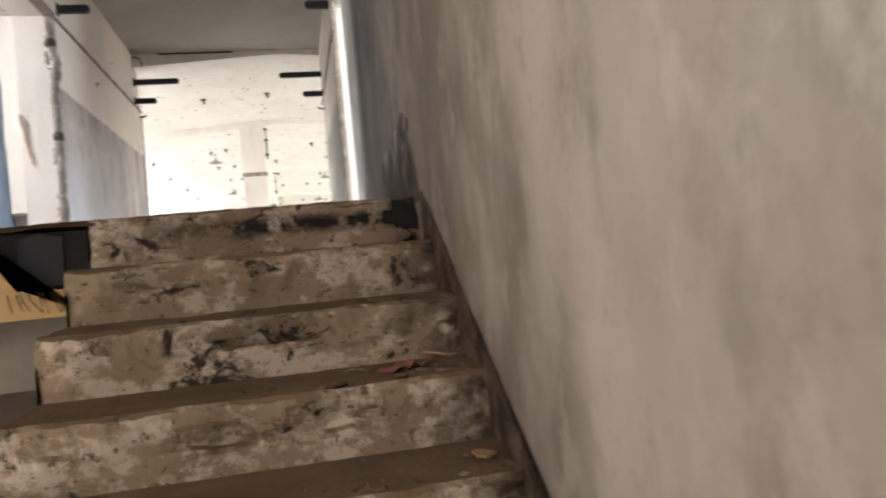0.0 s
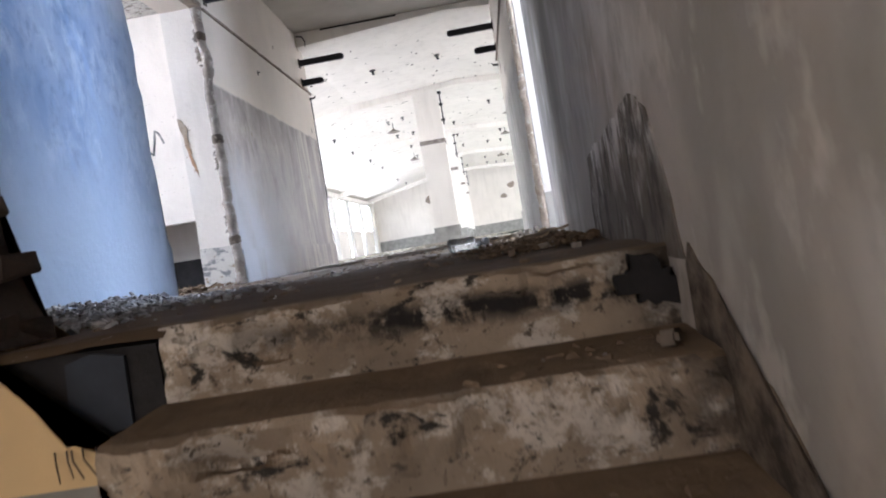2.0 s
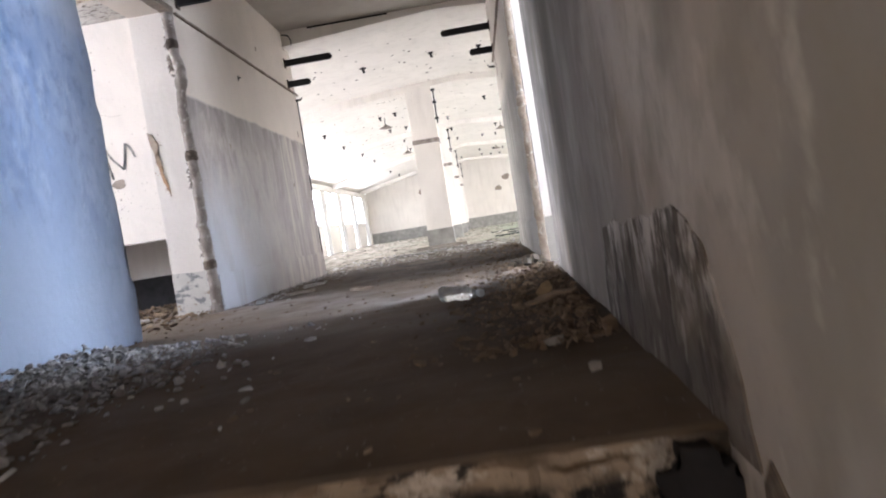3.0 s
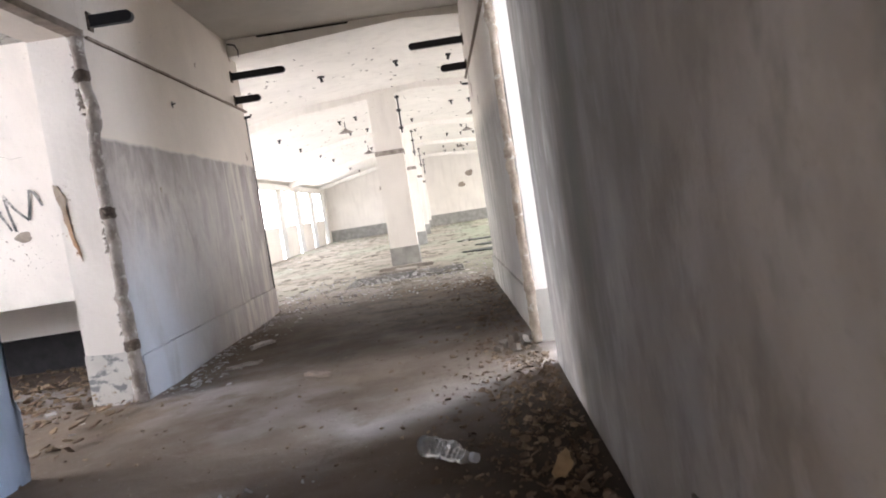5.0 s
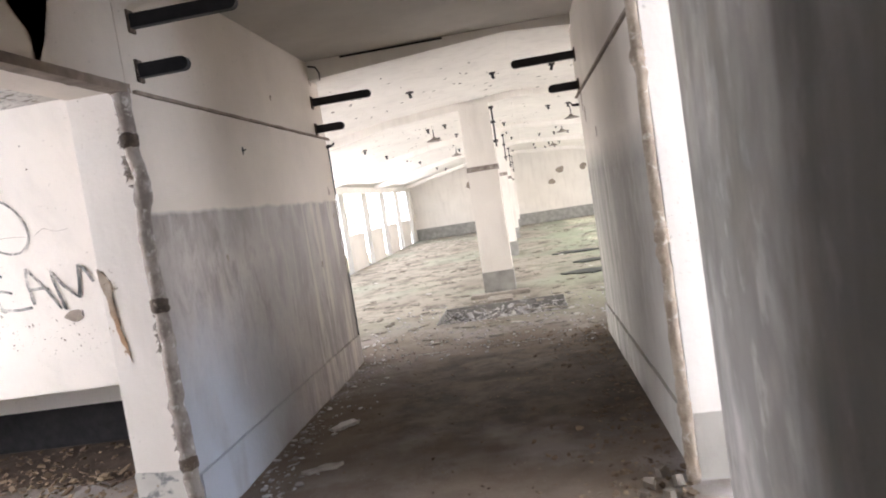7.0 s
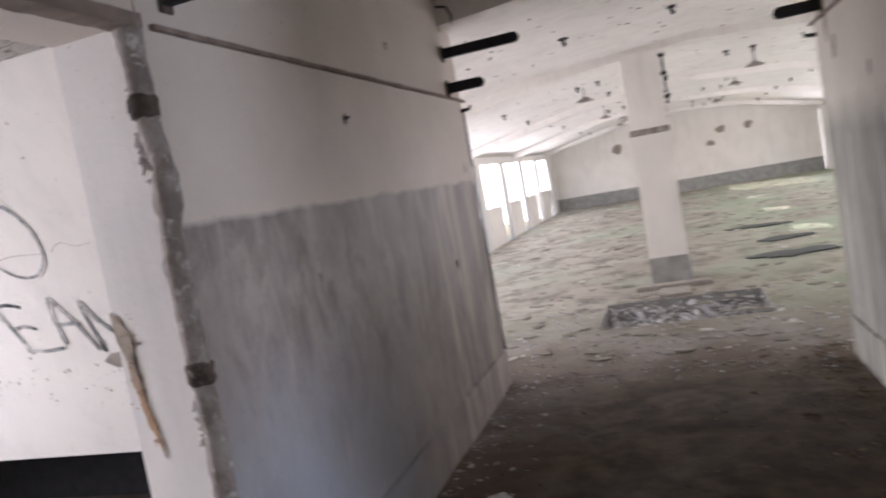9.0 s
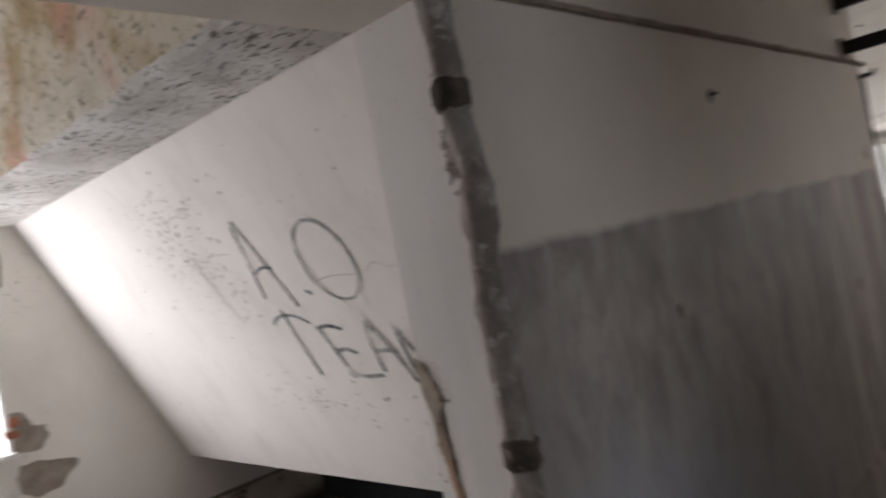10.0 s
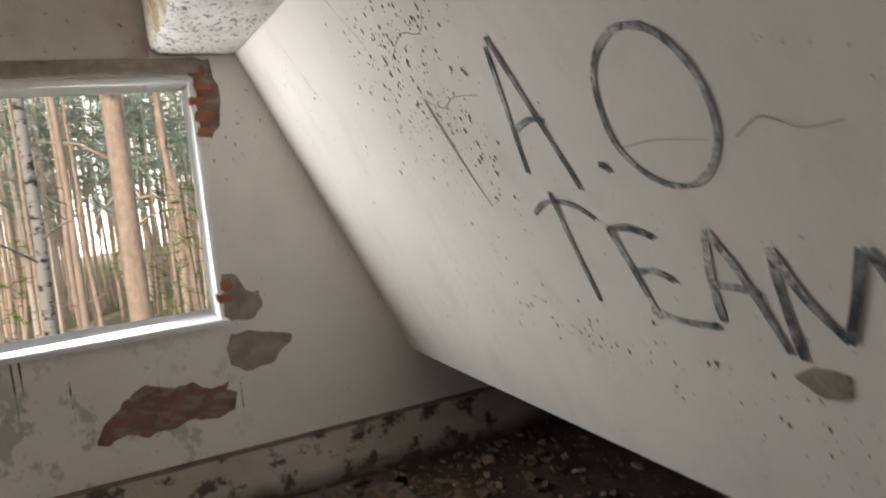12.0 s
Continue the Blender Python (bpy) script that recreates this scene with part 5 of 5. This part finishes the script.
def debris_mat(name, a, b, c):
    n = Nodes(name, 0.95)
    g = n.add("ShaderNodeNewGeometry").outputs["Random Per Island"]
    col = n.mix(n.ramp(g, 0.0, 0.55), a, b)
    col = n.mix(n.ramp(g, 0.80, 0.86), col, c)
    col = n.mix(n.math("MULTIPLY", n.ramp(n.noise(40, 5), 0.4, 0.7), 0.4), col, tuple(v * 0.45 for v in a))
    return n.done(col, 0.003, n.noise(90, 4))


M_CHIPS = debris_mat("plaster_rubble", (0.26, 0.24, 0.22), (0.50, 0.50, 0.50), (0.68, 0.67, 0.65))
M_BROWNCHIPS = debris_mat("brown_rubble", (0.10, 0.07, 0.046), (0.19, 0.137, 0.092), (0.29, 0.215, 0.145))
M_HALLCHIPS = debris_mat("hall_floor_flakes", (0.15, 0.135, 0.11), (0.30, 0.28, 0.235), (0.52, 0.50, 0.45))


def scatter(name, mat, label, seed, count, place, size, flat=0.3, tilt=0.5):
    rng = random.Random(seed)
    bm = bmesh.new()
    for _ in range(count):
        x, y, z = place(rng)
        chunk(bm, x, y, z, size(rng), flat, rng, tilt)
    return tagged(part(name, bm, mat), label, "rubble", kind="stuff")


def near_blue(rng):
    d = abs(rng.gauss(0, 0.36))
    y = rng.uniform(2.8, 4.7)
    return XL + 0.03 + d, y, max(0, 0.075 * (1 - d / 0.3)) * rng.uniform(0.3, 1) * (1.0 if y < 4.6 else 0.3)


scatter("plaster_rubble", M_CHIPS, "heap of pale plaster crumbs along the blue wall", 1, 2600, near_blue, lambda r: 0.006 + 0.024 * r.random() ** 2.2, 0.35, 0.8)


def near_east(rng):
    d = abs(rng.gauss(0, 0.24))
    y = rng.uniform(3.3, 6.0)
    return east_face(y) - 0.03 - d, y, max(0, 0.022 * (1 - d / 0.3)) * rng.uniform(0.2, 1)


scatter("brown_rubble", M_BROWNCHIPS, "brown rubble and dry leaves along the stair wall", 2, 1900, near_east, lambda r: 0.005 + 0.022 * r.random() ** 2.6, 0.2, 0.8)


def along_west(rng):
    return XL + 0.04 + abs(rng.gauss(0, 0.16)), rng.uniform(6.3, 9.6), 0.004


scatter("plaster_rubble", M_CHIPS, "plaster crumbs along the corridor wall", 3, 380, along_west, lambda r: 0.006 + 0.03 * r.random() ** 3, 0.2, 0.3)


def along_east(rng):
    return XR - 0.04 - abs(rng.gauss(0, 0.3)), rng.uniform(5.9, 9.9), 0.005


scatter("brown_rubble", M_BROWNCHIPS, "brown crumbs along the far corridor wall", 4, 800, along_east, lambda r: 0.005 + 0.022 * r.random() ** 2.6, 0.2, 0.4)


def whole_corridor(rng):
    return rng.uniform(XL, XR - 0.05), rng.uniform(2.6, 11.0), 0.003


scatter("floor_crumbs", M_BROWNCHIPS, "small crumbs scattered over the corridor floor", 5, 1300, whole_corridor, lambda r: 0.003 + 0.011 * r.random() ** 3, 0.4, 0.3)


def room_floor(rng):
    return rng.uniform(WEST + 0.05, XL), rng.uniform(3.3, 7.3), 0.006 + 0.03 * rng.random()


scatter("room_rubble", M_BROWNCHIPS, "brown rubble covering the side room's floor", 6, 2600, room_floor, lambda r: 0.008 + 0.045 * r.random() ** 2.6, 0.18, 0.5)
scatter("room_rubble", M_BROWNCHIPS, "brown clods and broken plaster towards the recess", 16, 1500, lambda r: (WEST + 0.08 + 2.9 * r.random() ** 1.3, r.uniform(6.0, 7.85), 0.012 + 0.02 * r.random()), lambda r: 0.005 + 0.034 * r.random() ** 3, 0.4, 0.6)
scatter("room_flakes", M_CHIPS, "pale flakes of plaster on the side room's floor", 7, 280, lambda r: (r.uniform(WEST + 0.1, XL), r.uniform(3.4, 7.0), 0.03), lambda r: 0.012 + 0.06 * r.random() ** 2.4, 0.10, 0.35)
scatter("hall_flakes", M_HALLCHIPS, "flaked screed and rubbish over the hall floor", 8, 3200, lambda r: (r.uniform(-HX, HX), 10.0 + 19.8 * r.random() ** 1.2, 0.004), lambda r: 0.012 + 0.085 * r.random() ** 3, 0.12, 0.12)
scatter("hall_crumbs", M_CHIPS, "pale crumbs near the corridor's mouth", 9, 900, lambda r: (r.uniform(-1.9, 1.0), r.uniform(9.3, 12.5), 0.003), lambda r: 0.006 + 0.022 * r.random() ** 2, 0.3, 0.4)
scatter("pit_rubble", M_CHIPS, "broken concrete and sticks in the floor pit", 10, 420, lambda r: (r.uniform(-1.2, 0.24), r.uniform(11.1, 12.1), -0.20 + 0.16 * r.random()), lambda r: 0.02 + 0.05 * r.random(), 0.3, 0.9)


def step_dirt(rng):
    k = rng.randint(1, 11)
    x = 0.42 - abs(rng.gauss(0, 0.28))
    if x < -0.6:
        x = rng.uniform(-0.55, 0.4)
    return x, EDGE - TREAD * k + rng.uniform(0.03, 0.24), -RISE * k - 0.004


scatter("step_crumbs", M_BROWNCHIPS, "brown crumbs and bits lying on the steps", 11, 1500, step_dirt, lambda r: 0.004 + 0.026 * r.random() ** 3, 0.3, 0.5)
scatter("step_chips", M_CHIPS, "pale chips lying on the steps", 12, 220, step_dirt, lambda r: 0.004 + 0.014 * r.random() ** 2, 0.3, 0.5)

# kerb in the floor before the pit, dark flat pieces in the hall
M_SLABGREY = plain("loose_concrete_piece", (0.34, 0.31, 0.27), amount=0.3, scale=14, bump=0.006, fine=40)
for x0, x1, y0, y1, h in ((-0.95, -0.15, 12.62, 12.80, 0.05), (-0.7, -0.38, 12.17, 12.6, 0.03)):
    bm = box(bmesh.new(), x0, x1, y0, y1, -0.02, h, 0.012)
    tagged(part("concrete_slab", bm, M_SLABGREY), "broken concrete slab lying before the pillar", "concrete slab")
M_DARKFLAT = plain("dark_green_flat", (0.05, 0.06, 0.055), 0.6, 0, 0.3, 4, 0.004, 30)
for i, (x, y, w, d) in enumerate(((0.85, 14.0, 0.42, 0.26), (0.95, 15.4, 0.32, 0.2), (0.8, 17.2, 0.4, 0.22))):
    bm = bmesh.new()
    pts = blob(0, 0, w, d, 22, 90 + i, 0.3)
    prism(bm, pts, 0, 0.018, "z")
    ob = tagged(part("floor_sheet", bm, M_DARKFLAT), "dark uneven flat piece on the hall floor", "floor covering", "torn floor sheets")
    ob.matrix_world = pose(x, y, 0.002)

# single pieces that stand out
def flake(name, x, y, z, w, d, h, rot, mat, label, category, tilt=(0, 0)):
    bm = prism(bmesh.new(), blob(0, 0, w / 2, d / 2, 14, x * 7 + y, 0.35), 0, h, "z")
    for v in bm.verts:
        v.co.z += 0.25 * max(w, d) * 0.2 * noise.noise(Vector((v.co.x * 14 + x, v.co.y * 14, 0)))
    ob = tagged(part(name, bm, mat), label, category)
    ob.matrix_world = pose(x, y, z, tilt[0], tilt[1], rot)


M_RED = plain("faded_red_wrapper", (0.36, 0.17, 0.145), 0.6, 0, 0.35, 20, 0.003, 50)
M_STRAW = plain("yellowed_paper", (0.46, 0.33, 0.19), 0.8, 0, 0.25, 25, 0.003, 50)


def crumpled(x, y, z, w, d, lift, rot, mat, label):
    """A sheet of foil or paper in sharp creases, with a torn rim."""
    bm = bmesh.new()
    grid_sheet(bm, -w / 2, w / 2, -d / 2, d / 2, 9, 7, lambda a, b: 0.0)
    for v in bm.verts:
        q = Vector((v.co.x * 22 + x * 9, v.co.y * 22, 1.0))
        v.co.z = lift * (0.45 + abs(noise.noise(q)) * 1.5)
        v.co.x += 0.012 * noise.noise(q * 1.7 + Vector((5, 0, 0)))
        v.co.y += 0.012 * noise.noise(q * 1.7 + Vector((0, 5, 0)))
    ob = tagged(part("wrapper", bm, mat), label, "wrapper")
    ob.matrix_world = pose(x, y, z, 0, 0, rot)


crumpled(0.25, 1.83, -0.512, 0.13, 0.085, 0.022, 30, M_RED, "crumpled faded red wrapper lying on a step")
crumpled(0.15, 1.88, -0.512, 0.08, 0.05, 0.014, -20, M_SLABGREY, "crumpled grey wrapper lying on a step")
flake("paper_scrap", 0.36, 1.97, -0.495, 0.10, 0.06, 0.006, -25, M_STRAW, "torn yellowed paper scrap on a step", "paper", (-12, 10))
flake("paper_scrap", 0.36, 1.52, -0.66, 0.06, 0.035, 0.006, 50, M_STRAW, "small yellowed scrap on a step", "paper", (10, 5))
flake("cardboard_scrap", 0.34, 4.40, 0.03, 0.11, 0.06, 0.006, 70, M_STRAW, "brown cardboard scrap in the rubble", "cardboard", (15, -20))
flake("cardboard_scrap", 0.33, 4.05, 0.04, 0.22, 0.06, 0.006, 10, M_BROWNCHIPS, "dark strip of rotten board in the rubble", "board", (6, -8))
flake("stone", 0.27, 3.35, 0.0, 0.05, 0.04, 0.015, 15, M_SLABGREY, "pale stone lying on the landing", "stone")
flake("stone", 0.32, 3.0, 0.0, 0.04, 0.03, 0.012, 60, M_SLABGREY, "flat grey stone on the landing", "stone")
flake("plaster_flake", -1.35, 6.95, 0.004, 0.22, 0.06, 0.015, 20, M_SLABGREY, "long plaster flake on the corridor floor", "plaster flake")
flake("plaster_flake", -0.75, 6.3, 0.004, 0.22, 0.05, 0.02, -35, M_WOOD, "curled wood splinter on the corridor floor", "splinter")
flake("plaster_flake", -1.42, 7.7, 0.004, 0.18, 0.10, 0.02, 60, M_CHIPS, "pale plaster flake by the corridor wall", "plaster flake")
M_LUMP = plain("dusty_rubble_lump", (0.15, 0.125, 0.10), amount=0.35, scale=20, bump=0.006, fine=40)
for i, (x, y, r) in enumerate(((0.38, 6.15, 0.035), (0.45, 6.26, 0.045), (0.32, 6.30, 0.03), (0.47, 6.05, 0.03), (0.40, 6.40, 0.04), (0.28, 6.20, 0.025))):
    bm = bmesh.new()
    rr = random.Random(i)
    chunk(bm, 0, 0, 0, r * 1.3, 0.8, rr, 0.5)
    ob = tagged(part("rubble_lump", bm, M_LUMP), "grey lump of rubble at the doorway's foot", "rubble lump", "lumps at the doorway")
    ob.matrix_world = pose(x, y, 0.012, 0, 0, 40 * i)
scatter("doorway_rubble", M_BROWNCHIPS, "crumbled plaster at the foot of the narrow doorway", 14, 110, lambda r: (r.uniform(0.15, 0.50), r.uniform(5.9, 6.6), 0.004), lambda r: 0.005 + 0.02 * r.random() ** 2, 0.4, 0.6)
bm = box(bmesh.new(), -0.045, 0.045, -0.02, 0.02, 0, 0.03, 0.008)
for v in bm.verts:
    v.co += 0.008 * noise.noise_vector(v.co * 25)
ob = tagged(part("brick_piece", bm, M_LUMP), "pale broken brick piece on a step", "brick")
ob.matrix_world = pose(0.37, 2.32, -0.168, 0, 12, 70)


def bottle():
    ob = holder("plastic_bottle", 0.0, 4.78, 0.035, label="crushed clear plastic bottle lying on the floor", category="bottle")
    ob.matrix_world = pose(-0.10, 4.74, 0.040, 0, 0, -48) @ Matrix.Scale(1.2, 4)
    n = Nodes("clear_plastic", 0.12)
    n.bsdf.inputs["Transmission Weight"].default_value = 0.85
    n.bsdf.inputs["IOR"].default_value = 1.2
    mat = n.done((0.86, 0.90, 0.92))
    pts, rad = [], []
    for i in range(34):
        u = i / 33
        x = 0.21 * u
        r = 0.033 + 0.0025 * math.sin(i * 1.7) if u < 0.66 else 0.033 - 0.021 * ((u - 0.66) / 0.34) ** 0.8
        r *= 0.6 if i == 0 else 1
        pts.append((x, 0.006 * math.sin(u * 5), 0.0))
        rad.append(r)
    bm = tube(bmesh.new(), pts, rad, 16)
    for v in bm.verts:
        v.co += 0.007 * noise.noise_vector(v.co * 26)
        v.co.z = max(v.co.z * 0.85, -0.032)
    part("bottle_body", bm, mat, ob, smooth=True)
    part("cap", tube(bmesh.new(), [(0.208, 0.0, 0.0), (0.226, 0.0, 0.0)], [0.014, 0.014], 12), plain("pale_blue_cap", (0.55, 0.62, 0.70), 0.5), ob, "pale bottle cap")


bottle()

# ---- outside: forest ----
n = Nodes("forest_floor", 0.95)
c = n.shade((0.40, 0.36, 0.25), 0.35, 0.4)
c = n.mix(n.ramp(n.noise(0.8, 5), 0.5, 0.62), c, (0.34, 0.34, 0.19))
M_GROUND = n.done(c, 0.05, n.noise(4, 6))
GROUND = -3.6
bm = bmesh.new()
grid_sheet(bm, -900, 900, -900, 900, 36, 36, lambda x, y: GROUND)
structure("ground", bm, M_GROUND, "sunlit mossy forest floor around the building", "ground")
# outer skin of the building below the attic
bm = bmesh.new()
box(bm, WEST - 0.30, HX + 0.28, -2.9, HALL1 + 0.28, GROUND - 0.8, -4.45)
structure("foundation", bm, M_SKIRT, "concrete base of the building", "foundation")

n = Nodes("pine_bark", 0.92)
c = n.shade((0.68, 0.53, 0.43), 0.22, 6)
c = n.mix(n.ramp(n.noise(9, 6, (1, 1, 0.35), 0.65), 0.5, 0.66), c, (0.48, 0.36, 0.29))
M_BARK = n.done(c, 0.02, n.noise(14, 6, (1, 1, 0.4)))
# paler than the near bark: distance haze is put into the colour
n = Nodes("hazed_far_bark", 0.92)
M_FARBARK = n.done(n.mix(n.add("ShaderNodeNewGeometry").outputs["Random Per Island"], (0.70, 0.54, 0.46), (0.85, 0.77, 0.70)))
n = Nodes("birch_bark", 0.85)
c = n.mix(n.ramp(n.noise(6, 5, (1, 1, 2.2), 0.6), 0.52, 0.60), (0.50, 0.49, 0.46), (0.07, 0.065, 0.06))
M_BIRCH = n.done(c, 0.006, n.noise(30, 6))
# greens lifted to carry some of the wood's haze
n = Nodes("pine_needles", 0.8)
g = n.add("ShaderNodeNewGeometry").outputs["Random Per Island"]
M_NEEDLE = n.done(n.mix(g, (0.22, 0.31, 0.25), (0.36, 0.46, 0.38)))
# distant needles, with more of the haze mixed into their green
n = Nodes("hazed_far_needles", 0.8)
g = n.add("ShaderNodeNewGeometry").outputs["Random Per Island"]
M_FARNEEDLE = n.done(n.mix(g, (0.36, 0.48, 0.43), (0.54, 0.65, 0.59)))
n = Nodes("young_leaves", 0.7)
g = n.add("ShaderNodeNewGeometry").outputs["Random Per Island"]
M_LEAF = n.done(n.mix(g, (0.13, 0.20, 0.04), (0.30, 0.34, 0.08)))


def leaf_fan(bm, p, r, rng, k=5):
    for _ in range(k):
        d = Vector((rng.gauss(0, 1), rng.gauss(0, 1), rng.gauss(0.1, 0.7))).normalized()
        s = d.orthogonal().normalized()
        a = p + d * r * rng.uniform(0.5, 1)
        r2 = r * 0.5
        bm.faces.new([bm.verts.new(q) for q in (p - s * r2 * 0.10, p + s * r2 * 0.10, a + s * r2 * 0.06, a - s * r2 * 0.06)])


def pine(seed, h, r, crown_from, dead=9, bark=None, leaf=None, fans=230):
    rng = random.Random(seed)
    ob = holder("pine_tree", 0, 0, 0)
    pts = [(0.10 * noise.noise(Vector((seed, 0, i * 0.35))), 0.10 * noise.noise(Vector((seed, 5, i * 0.35))), h * i / 16) for i in range(17)]
    rad = [r * (1.15 if i == 0 else 1) * (1 - 0.75 * i / 16) for i in range(17)]
    bm = tube(bmesh.new(), pts, rad, 9)
    limbs = []
    for k in range(dead + 14):
        live = k >= dead
        z = rng.uniform(crown_from, h * 0.97) if live else rng.uniform(h * 0.15, crown_from)
        a = rng.uniform(0, 6.28)
        ln = rng.uniform(0.9, 2.2) * (1.15 - z / h if live else 0.55)
        p = Vector((0, 0, z))
        q = p + Vector((math.cos(a) * ln, math.sin(a) * ln, rng.uniform(-0.25, 0.5) * ln))
        mid = (p + q) / 2 + Vector((0, 0, 0.12 * ln))
        tube(bm, [p, mid, q], [r * 0.16, r * 0.10, r * 0.04], 5)
        if live:
            limbs.append((p, q))
    part("trunk", bm, bark or M_BARK, ob, smooth=True)
    bm = bmesh.new()
    for _ in range(fans):
        p, q = limbs[rng.randrange(len(limbs))]
        c = p.lerp(q, rng.uniform(0.45, 1.1)) + Vector((rng.gauss(0, 0.22), rng.gauss(0, 0.22), rng.gauss(0, 0.18)))
        leaf_fan(bm, c, rng.uniform(0.2, 0.42), rng, 7)
    part("crown", bm, leaf or M_NEEDLE, ob)
    return ob


protos = [pine(i + 1, 16.0 + 2.2 * i, 0.075 + 0.035 * i, 7.0 + 1.2 * i, 9, None, None, 170) for i in range(4)]
thin = [pine(30 + i, 12.0 + 2 * i, 0.055 + 0.012 * i, 7.0 + i, 14, None, None, 90) for i in range(2)]
birch = pine(60, 13.0, 0.085, 7.5, 8, M_BIRCH, M_LEAF, 130)
for p in protos:
    tagged(p, "tall pine with a bare orange-brown trunk", "tree", "pines outside the window")
for p in thin:
    tagged(p, "slender young pine with sparse needles", "tree", "young pines outside the window")
birch.name = "birch_tree"
tagged(birch, "birch with white, black-marked bark and few leaves", "tree")
protos[0].matrix_world = pose(-15.5, 6.95, GROUND)
protos[1].matrix_world = pose(-17.0, 8.9, GROUND)
protos[2].matrix_world = pose(-19.0, 2.2, GROUND)
protos[3].matrix_world = pose(-12.8, 6.08, GROUND, 0, 0, 30)
thin[0].matrix_world = pose(-10.8, 5.42, GROUND, 0, -1.5)
thin[1].matrix_world = pose(-15.5, 5.2, GROUND)
birch.matrix_world = pose(-10.4, 5.05, GROUND, 0, -3, 200)
rng = random.Random(12)
placed = [(-12.6, 5.7), (-10.4, 5.05), (-10.8, 5.42)]
count = 0
while count < 110:
    d = 17 + 48 * rng.random() ** 0.8
    x = WEST - d
    y = 6.0 + rng.uniform(-1, 1) * (2.5 + d * 0.45) - 0.10 * d
    if any((x - a) ** 2 + (y - b) ** 2 < 0.8 for a, b in placed):
        continue
    placed.append((x, y))
    src = protos[rng.randrange(3)] if rng.random() < 0.45 else thin[rng.randrange(2)]
    s = rng.uniform(0.85, 1.15)
    ob = copy_thing(src, pose(x, y, GROUND, rng.uniform(-1.5, 1.5), rng.uniform(-1.5, 1.5), rng.uniform(0, 360)))
    ob.scale = (s, s, s)
    count += 1


# the deep wood behind: hundreds of thin stems and their hanging crowns
def far_wood():
    rng = random.Random(90)
    stems, needles = bmesh.new(), bmesh.new()
    for _ in range(760):
        d = rng.uniform(24, 70)
        x, y = WEST - d, 6.0 + rng.uniform(-1, 1) * (2.0 + d * 0.42) - 0.10 * d
        r, h = rng.uniform(0.035, 0.085), rng.uniform(9, 15)
        lean = Vector((rng.gauss(0, 0.15), rng.gauss(0, 0.25), 0))
        base = Vector((x, y, GROUND))
        tube(stems, [base, base + lean * 0.4 + Vector((0, 0, h * 0.5)), base + lean + Vector((0, 0, h))], [r, r * 0.8, r * 0.3], 5)
        for _ in range(15):
            z = rng.uniform(0.45, 1.0) * h
            leaf_fan(needles, base + Vector((rng.gauss(0, 0.5), rng.gauss(0, 0.5), z)), rng.uniform(0.4, 0.9), rng, 6)
    tagged(part("far_trunks", stems, M_FARBARK), "crowd of thin haze-paled pine stems deep in the wood", "woods", kind="stuff")
    tagged(part("far_needles", needles, M_FARNEEDLE), "haze-paled grey-green pine crowns deep in the wood", "woods", kind="stuff")


far_wood()


# low bush with young leaves
def bush(x, y, h):
    ob = holder("bush", x, y, GROUND, label="slim bush with yellow-green young leaves", category="bush", group="bushes outside the window")
    r = random.Random(x)
    lv = bmesh.new()
    for _ in range(7):
        a = r.uniform(0, 6.28)
        q = Vector((math.cos(a) * 0.6, math.sin(a) * 0.6, h * r.uniform(0.7, 1)))
        part("stem", tube(bmesh.new(), [Vector((0, 0, 0)), q * 0.5 + Vector((0, 0, 0.2)), q], [0.03, 0.02, 0.006], 5), M_BARK, ob)
        for _ in range(22):
            leaf_fan(lv, q * r.uniform(0.45, 1) + Vector((r.gauss(0, 0.15), r.gauss(0, 0.15), r.gauss(0, 0.2))), 0.16, r, 4)
    part("foliage", lv, M_LEAF, ob)


bush(-11.6, 6.85, 5.6)
bush(-16.0, 6.3, 5.2)
bush(-13.5, 4.2, 4.8)


# added glowing sheets for the bright hazy distance beyond the trees and far windows
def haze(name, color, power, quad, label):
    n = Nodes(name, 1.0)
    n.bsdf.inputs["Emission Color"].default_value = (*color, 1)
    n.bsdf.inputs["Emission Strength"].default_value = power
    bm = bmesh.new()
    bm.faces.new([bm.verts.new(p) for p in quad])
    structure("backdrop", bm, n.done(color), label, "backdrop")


haze("forest_haze", (0.86, 0.94, 0.92), 7.0, ((-78, -70, GROUND), (-78, 80, GROUND), (-78, 80, 26), (-78, -70, 26)), "glowing pale green backdrop for the haze behind the trees")
haze("far_sky_haze", (0.95, 0.97, 1.0), 1.6, ((-70, 96, GROUND), (-7, 82, GROUND), (-7, 82, 24), (-70, 96, 24)), "glowing white backdrop for the daylight past the hall windows")
haze("far_sky_haze", (0.95, 0.97, 1.0), 1.6, ((7, 82, GROUND), (70, 96, GROUND), (70, 96, 24), (7, 82, 24)), "glowing white backdrop for the daylight past the hall windows")
